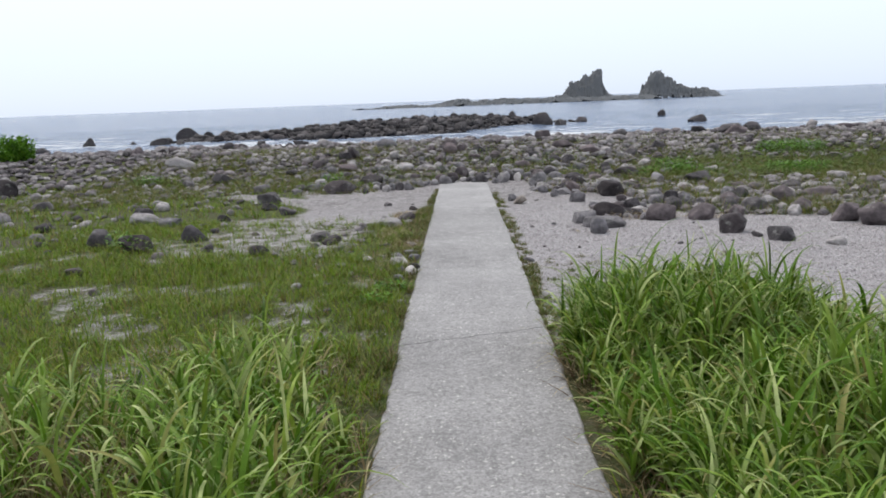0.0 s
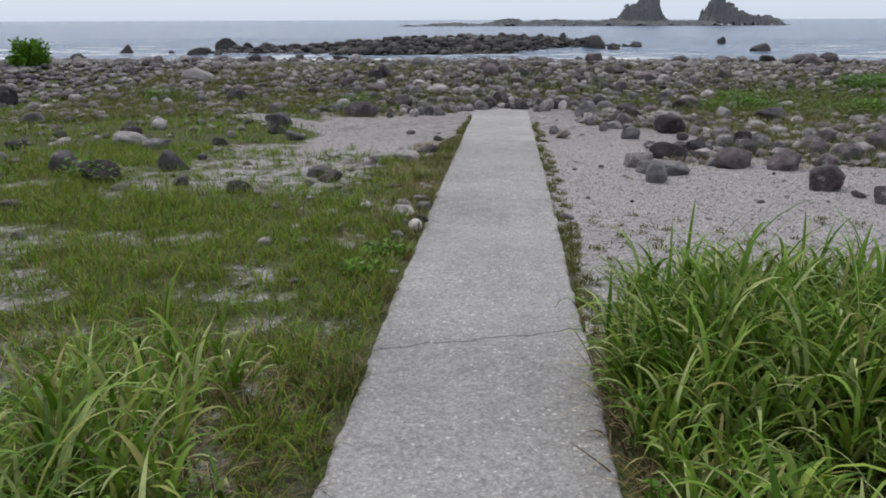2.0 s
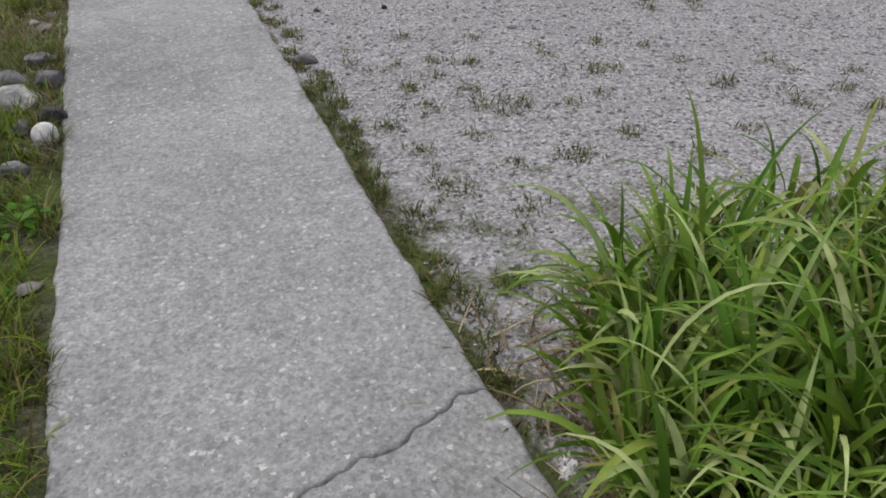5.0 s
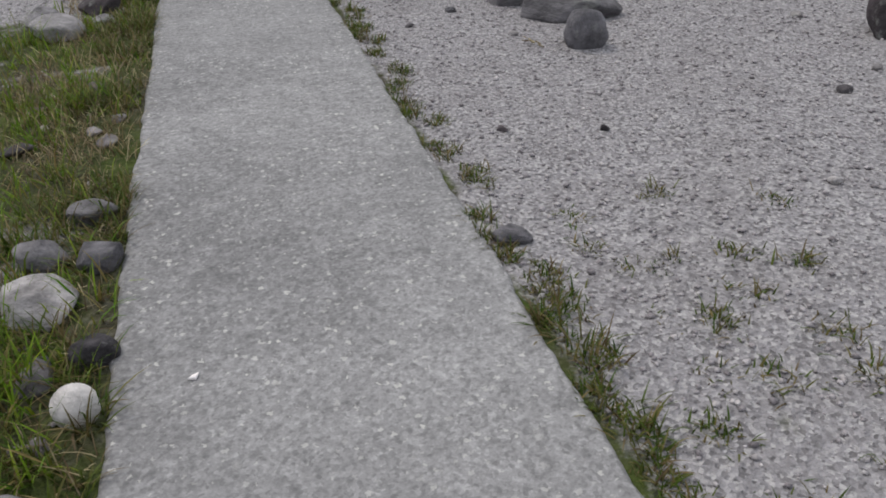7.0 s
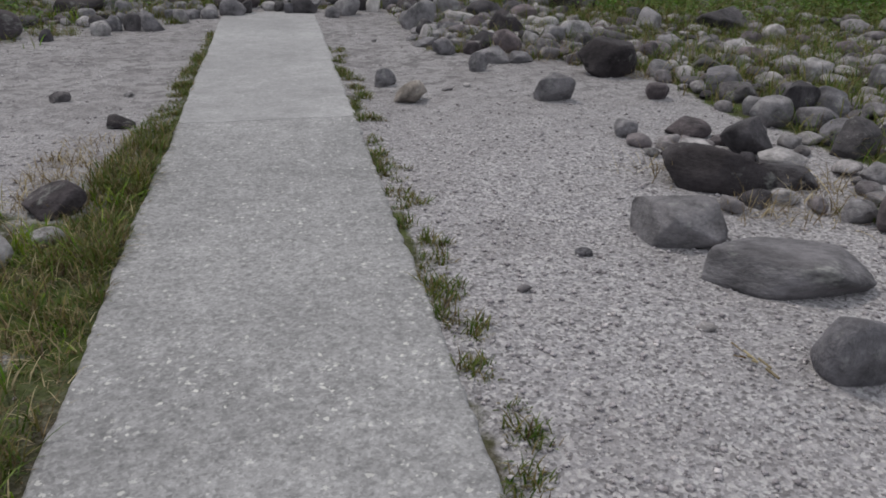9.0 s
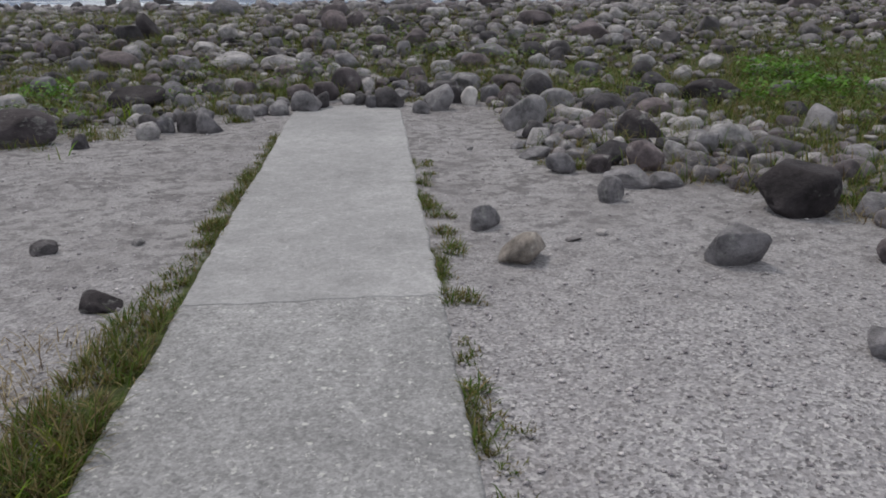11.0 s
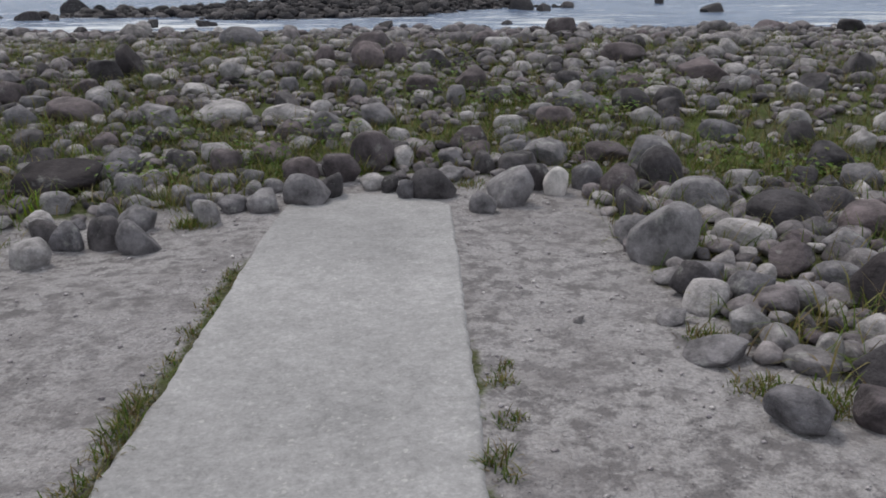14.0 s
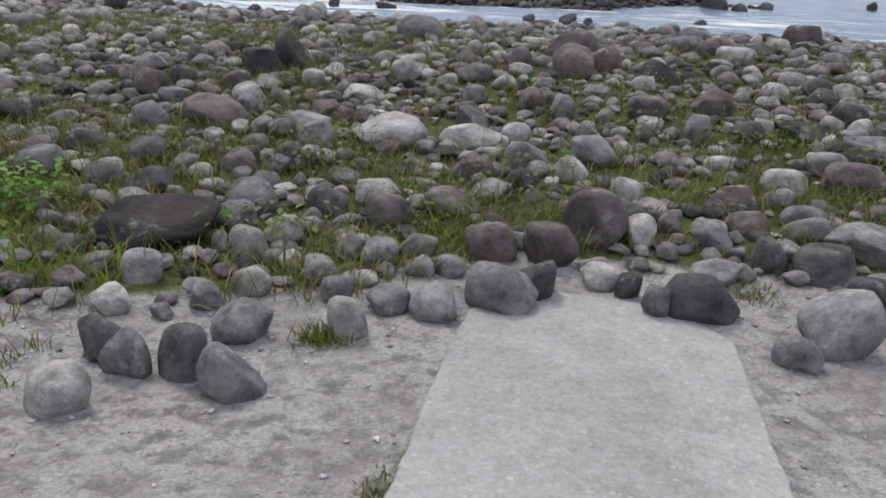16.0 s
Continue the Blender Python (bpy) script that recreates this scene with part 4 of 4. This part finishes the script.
bank = meadow(52000, (-9, 12, 11.5, 28), bank_share)
bank = bank[[is_free(x, y, 0.0, 0.5) for x, y in bank]]
grass("bank_grass", BANK, "green and straw grass growing between the boulders", bank, (0.08, 0.26), (0.004, 0.010), (0.1, 0.9), (0.4, 1.7), 3, 0.05, 9)
foot = np.concatenate([oval(20, x, y, r, r * 0.8, k) for x, y, r, k in ((-0.98, 18.45, 0.09, 1.0), (0.62, 19.35, 0.16, 0.7), (1.42, 16.72, 0.08, 0.6), (1.45, 16.3, 0.07, 0.5), (1.62, 16.15, 0.08, 0.7), (2.2, 15.75, 0.15, 0.8), (2.85, 15.1, 0.2, 0.9), (-2.2, 18.1, 0.3, 1.3), (-2.0, 17.8, 0.2, 1.1), (-2.6, 17.5, 0.35, 1.3), (-3.1, 17.4, 0.4, 1.4), (-2.9, 17.9, 0.4, 1.2), (2.2, 12.6, 0.2, 0.7), (2.6, 12.0, 0.2, 0.6))])
grass("bank_tuft", BANK, "grass tufts at the foot of the boulders", foot, (0.06, 0.15), (0.004, 0.009), (0.1, 0.8), (0.3, 1.4), 5, 0.03, 9)


thatch = np.concatenate([oval(16, x, y, 0.16, 0.12) for x, y in ((2.05, 12.15), (2.3, 12.05), (2.5, 12.3), (2.75, 14.75), (2.95, 14.65), (1.9, 12.7), (2.25, 15.75), (2.0, 15.9), (2.8, 11.95), (3.3, 11.7))])
grass("dry_thatch", STRAW, "dry brown stems at the foot of the boulders", thatch, (0.08, 0.24), (0.003, 0.007), (0.3, 1.3), (0.2, 1.0), 3, 0.04, 5)


# ---- broad-leaved weeds and the shrub ----
def leaves(name, spots, label, size, height, material=LEAF):
    """Small pointed leaves spread over low stems."""
    n = len(spots)
    c = np.stack([spots[:, 0], spots[:, 1], land(spots[:, 0], spots[:, 1]) + rng.uniform(*height, n)], 1)
    a, tip = rng.uniform(0, 2 * np.pi, n), rng.uniform(-0.7, 0.5, n)
    s = rng.uniform(*size, n)[:, None]
    d = np.stack([np.cos(a) * np.cos(tip), np.sin(a) * np.cos(tip), np.sin(tip)], 1) * s
    e = np.stack([-np.sin(a), np.cos(a), 0 * a], 1) * s * 0.33
    up = np.array([0, 0, 1.0]) * s * 0.12
    v = np.stack([c, c + d * 0.45 + e + up, c + d, c + d * 0.45 - e + up, c + d * 0.5], 1).reshape(-1, 3)
    f = (np.array([[0, 4, 1], [1, 4, 2], [2, 4, 3], [3, 4, 0]])[None] + (np.arange(n) * 5)[:, None, None]).reshape(-1, 3)
    return tagged(new(name, mesh_of(name, v, f, material, False)), label, "weeds", kind="stuff")


low = [oval(90, x, y, r, r * 0.8)[:, :2] for x, y, r in ((-0.72, 8.05, 0.16), (-0.78, 7.6, 0.12), (-1.0, 4.3, 0.3), (-1.3, 3.7, 0.3), (0.72, 5.15, 0.14), (0.85, 4.6, 0.2))]
leaves("verge_weed", np.concatenate(low), "low green broad-leaved weeds beside the path", (0.025, 0.07), (0.01, 0.10))
field = np.concatenate([oval(int(50 + 420 * r * r), x, y, r, r * 0.8)[:, :2] for x, y, r in ((-0.5, 20.6, 0.35), (0.2, 22.2, 0.45), (1.9, 21.3, 0.5), (-1.6, 19.4, 0.4), (2.9, 19.6, 0.6), (-0.9, 20.0, 0.3), (1.1, 21.9, 0.4), (0.5, 23.2, 0.5), (2.6, 22.4, 0.6), (-1.8, 20.8, 0.4), (4.4, 18.6, 1.0), (5.4, 19.6, 1.1), (4.9, 17.6, 0.8), (7.2, 18.4, 1.4), (8.6, 20.2, 1.4), (-2.4, 17.95, 0.3), (-2.9, 18.6, 0.5), (-3.3, 18.3, 0.4), (5.8, 18.4, 0.9), (-3.9, 10.4, 0.35), (-4.8, 17.0, 0.5), (6.4, 21.5, 0.9), (-7.6, 20.5, 0.7), (6.0, 19.5, 1.5), (8.0, 20.6, 1.6), (9.5, 19.0, 1.5), (10.6, 21.6, 1.6), (6.2, 17.4, 0.9))])
leaves("bank_weed", field, "leafy green weeds spreading between the boulders", (0.03, 0.07), (0.02, 0.20), WEED)
lush = np.concatenate([oval(int(2600 * r * r), x, y, r, r * 0.7)[:, :2] for x, y, r in ((4.9, 18.95, 0.42), (4.95, 20.1, 0.5), (8.6, 22.3, 0.9), (7.2, 18.5, 0.7), (-3.0, 19.4, 0.3), (-7.5, 20.1, 0.35), (4.0, 18.5, 0.25), (-4.1, 10.4, 0.2))])
leaves("leafy_herb", lush, "dense bright green leafy herbs among the boulders", (0.03, 0.08), (0.02, 0.26))


def shrub(x, y, size):
    base = tagged(new("shrub"), "rounded green shrub on the shore bank", "shrub")
    base.location = (x, y, float(land(x, y)))
    r = np.random.default_rng(21)
    n = 2600
    d = r.normal(size=(n, 3))
    d /= np.linalg.norm(d, axis=1)[:, None]
    d[:, 2] = np.abs(d[:, 2])
    reach = (0.55 + 0.45 * r.random(n)) * (1 + 0.22 * np.sin(d[:, 0] * 6 + d[:, 2] * 5) + 0.15 * np.sin(d[:, 1] * 9))
    c = d * reach[:, None] * size * np.array([0.62, 0.55, 0.8]) + np.array([0, 0, 0.12 * size])
    a = r.normal(size=(n, 3)) * 0.07 * size
    b = r.normal(size=(n, 3)) * 0.035 * size
    v = np.stack([c, c + a * 0.5 + b, c + a, c + a * 0.5 - b], 1).reshape(-1, 3)
    part("foliage", mesh_of("foliage", v, np.arange(4 * n).reshape(-1, 4), LEAF, False), base)
    for k in range(6):
        t = k * 1.05
        bm = bmesh.new()
        bmesh.ops.create_cone(bm, segments=6, radius1=0.03 * size, radius2=0.012 * size, depth=0.7 * size, cap_ends=True, matrix=pose(0.15 * size * math.cos(t), 0.15 * size * math.sin(t), 0.3 * size, 22 * math.sin(-t), 22 * math.cos(t)))
        me = bpy.data.meshes.new("stem")
        bm.to_mesh(me)
        bm.free()
        me.materials.append(STRAW)
        part("stem", me, base)


shrub(-13.7, 25.6, 0.85)


# ---- reef, sea stacks, rocks in the water ----
def reef_top(x, y):
    mid, half = np.interp(x, [-26, -10, 4, 13], [71, 82, 92, 88]), np.interp(x, [-27, -20, -10, 0, 6, 10, 14], [0.5, 5, 15, 19, 8, 2.5, 0.3])
    inside = np.clip(1 - (np.abs(y - mid) / half) ** 2, 0, 1)
    return -1.5 + (0.35 + 0.78 * half / 20) * inside ** 0.8 + 0.12 * wobble(x, y, 0.5)


rx, ry, rf = grid(np.linspace(-28, 15, 90), np.linspace(60, 116, 80))
reef = tagged(new("reef"), "low dark reef of wet boulders awash in the sea", "reef")
part("reef_bed", mesh_of("reef_bed", np.stack([rx, ry, reef_top(rx, ry) + 0.15 * wobble(rx, ry, 1.3)], 1), rf, REEF), reef)
m = 9000
qx, qy = rng.uniform(-27, 14, m), rng.uniform(60, 115, m)
top = reef_top(qx, qy)
ok = top > -1.32
qx, qy, top = qx[ok], qy[ok], top[ok]
w = 0.35 + 0.75 * rng.random(len(qx)) ** 4
stones = heap("reef_rubble", np.column_stack([qx, qy, top, w, w * rng.uniform(0.35, 0.8, len(qx))]), V1, F1, REEF, "dark wet reef stones", "", seed=11)
stones.parent = reef


def sea_rock(x, y, width, height, seed):
    """A jagged rock standing in the water."""
    p = stone_shape(V2, seed, True) * np.array([width, width * 0.7, height * 1.7])
    p *= 1 + 0.12 * np.sin(p * (9 / width) + seed)
    ob = new("sea_rock", mesh_of("sea_rock", p, F2, REEF))
    ob.location = (x, y, -1.25)
    ob.rotation_euler = Euler((0, 0, seed * 1.7))
    return tagged(ob, "dark jagged rock standing in the surf", "rock", "rocks in the water")


sea_rock(21.8, 75.6, 2.2, 0.85, 31)
sea_rock(24.1, 98.0, 1.6, 1.1, 32)
sea_rock(-32.1, 70.2, 1.4, 0.95, 33)
sea_rock(-31.6, 61.2, 1.8, 0.65, 34)
sea_rock(-37.0, 63.0, 2.6, 0.35, 35)
sea_rock(-28.6, 71.1, 1.2, 0.4, 36)
sea_rock(-24.8, 67.4, 1.6, 0.85, 37)
sea_rock(-25.5, 76.6, 2.3, 1.35, 48)
sea_rock(-22.9, 66.6, 0.9, 0.7, 49)
sea_rock(-14.5, 59.8, 1.2, 0.6, 38)
sea_rock(-11.6, 59.8, 1.2, 0.55, 39)
sea_rock(-3.5, 56.2, 1.1, 0.5, 40)
sea_rock(-1.6, 55.0, 0.9, 0.55, 41)
sea_rock(-0.6, 54.2, 0.7, 0.5, 42)
sea_rock(5.0, 60.5, 0.9, 0.3, 43)
sea_rock(3.3, 95.2, 2.7, 1.75, 44)
sea_rock(6.3, 96.1, 1.9, 1.5, 45)
sea_rock(8.3, 82.5, 2.4, 1.5, 46)
sea_rock(10.2, 82.0, 2.6, 0.8, 47)

# broken ledges standing up out of the reef
ledge = np.random.default_rng(61)
for k in range(24):
    x = ledge.uniform(-24, 3)
    mid, half = np.interp(x, [-26, -10, 4, 13], [71, 82, 92, 88]), np.interp(x, [-27, -20, -10, 0, 6], [0.5, 5, 15, 19, 8])
    y = mid + half * (ledge.uniform(0.15, 0.8) if ledge.random() < 0.65 else ledge.uniform(-0.95, -0.5))
    w = ledge.uniform(0.7, 1.7)
    p = stone_shape(V1, 200 + k, True) * np.array([w, w * 0.8, w * ledge.uniform(0.3, 0.6)])
    rock = part("ledge", mesh_of("ledge", p * (1 + 0.1 * np.sin(p * 7 + k)), F1, REEF), reef)
    rock.location, rock.rotation_euler = (x, y, float(reef_top(x, y)) + 0.12 * w), Euler((0, 0, k * 1.3))


def sea_stack(name, label, across, outline, y, depth, seed):
    """A craggy rock islet: its skyline from side to side, broken into ledges, and falling off to front and back."""
    xs, ys = np.linspace(across[0], across[-1], 190), np.linspace(y - depth, y + depth, 36)
    x, yy, f = grid(xs, ys)
    h = np.interp(x + 0.9 * wobble(x, yy, 0.8, seed), across, outline)
    crag = 1.1 * wobble(x, yy, 0.9, seed) + 0.9 * wobble(x, yy, 2.1, seed + 2) + 0.5 * wobble(x, yy, 4.6, seed + 4)
    h = h * (1 - (np.abs(yy - y) / depth) ** 2.2) + crag * np.clip(np.abs(h) / 5, 0.35, 1.1)
    h = np.maximum(h, -3.0)
    v = np.stack([x + 0.5 * wobble(h, yy, 1.3), yy, -1.2 + h], 1)
    return tagged(new(name, mesh_of(name, v, f, CLIFF, False)), label, "sea stack", "rock islets")


sea_stack("rock_islet", "craggy grey-green rock islet with a sharp summit", [38, 40, 45, 48, 50.4, 53.4, 56.7, 59.2, 61.3, 62.3, 63.2, 64.6, 67, 69], [-2, 2, 2.6, 4.3, 7.6, 8.8, 10.4, 11.4, 13.2, 12.4, 7.2, 3.6, 2.2, -2], 360, 9, 1.0)
sea_stack("rock_islet", "craggy grey-green rock islet sloping to a low tail", [79, 81, 82.8, 84.3, 86.1, 88.4, 90.4, 93, 96.5, 102, 108.5, 113.5, 116], [-2, 2, 5, 8, 10.8, 11.7, 10.3, 7.8, 5.4, 4, 3.2, 2, -2], 362, 9, 6.0)
sea_stack("rock_shelf", "low dark rock shelf between the sea stacks", [-46, -30, -24, -12, -4, 2, 6, 12, 22, 30, 40, 60, 74, 84, 88], [-1.5, 0.9, 1.2, 0.7, 2.2, 3.2, 1.6, 2.0, 2.4, 1.9, 2.2, 1.7, 1.9, 1.6, -2], 352, 6, 3.0)


def shell(x, y, size):
    """A bleached scrap of shell lying on the concrete."""
    v = stone_shape(V2, 77, True) * np.array([size, size, size * 0.3])
    ob = new("shell_fragment", mesh_of("shell_fragment", v, F2, SHELL))
    ob.location = (x, y, float(fall(y)) + size * 0.12)
    ob.rotation_euler = Euler((0, 0.1, 0.6))
    return tagged(ob, "small white shell fragment lying on the concrete path", "shell")


shell(-0.322, 8.8, 0.035)


def twig(x, y, length, turn):
    """A dry, slightly bent twig with one side shoot, lying on the shingle."""
    bm = bmesh.new()
    for start, way, size in ((0.0, 0.0, 1.0), (0.45, 38.0, 0.35)):
        for k in range(4):
            m = pose(x, y, float(land(x, y)) + 0.014, 0, 0, turn) @ pose(0, length * (start - 0.5), 0, 0, 0, way) @ pose(0.012 * math.sin(k * 1.7), length * size * (k + 0.5) / 4, 0.002 * k, 90)
            bmesh.ops.create_cone(bm, segments=6, radius1=0.005 - 0.0008 * k, radius2=0.005 - 0.0008 * (k + 1), depth=length * size / 3.7, cap_ends=True, matrix=m)
    me = bpy.data.meshes.new("twig")
    bm.to_mesh(me)
    bm.free()
    me.materials.append(STRAW)
    return tagged(new("twig", me), "thin dry brown twig lying on the shingle", "twig")


def flower(x, y, height):
    """A wild flower: a leaning stem with a spike of small white blossoms."""
    base = tagged(new("wild_flower"), "wild flower with a white spike beside the reed grass", "flower")
    base.location = (x, y, float(land(x, y)))
    r = np.random.default_rng(33)
    v, f = ribbons(np.zeros((2, 3)), np.array([3.4, 3.45]), np.array([height, height * 0.98]), np.array([0.006, 0.005]), np.array([0.25, 0.25]), np.array([0.5, 0.5]), 6)
    part("stem", mesh_of("stem", v, f, STALK), base)
    tip = v[v[:, 2].argmax()]
    n = 45
    c = tip + np.stack([r.normal(0, 0.008, n), r.normal(0, 0.008, n), r.uniform(-0.045, 0.015, n)], 1)
    a, b = r.normal(0, 0.005, (n, 3)), r.normal(0, 0.004, (n, 3))
    q = np.stack([c - a, c + b, c + a, c - b], 1).reshape(-1, 3)
    part("blossom", mesh_of("blossom", q, np.arange(4 * n).reshape(-1, 4), SHELL, False), base, "small white blossoms")


twig(1.38, 11.02, 0.19, 8)
flower(0.60, 6.30, 0.24)
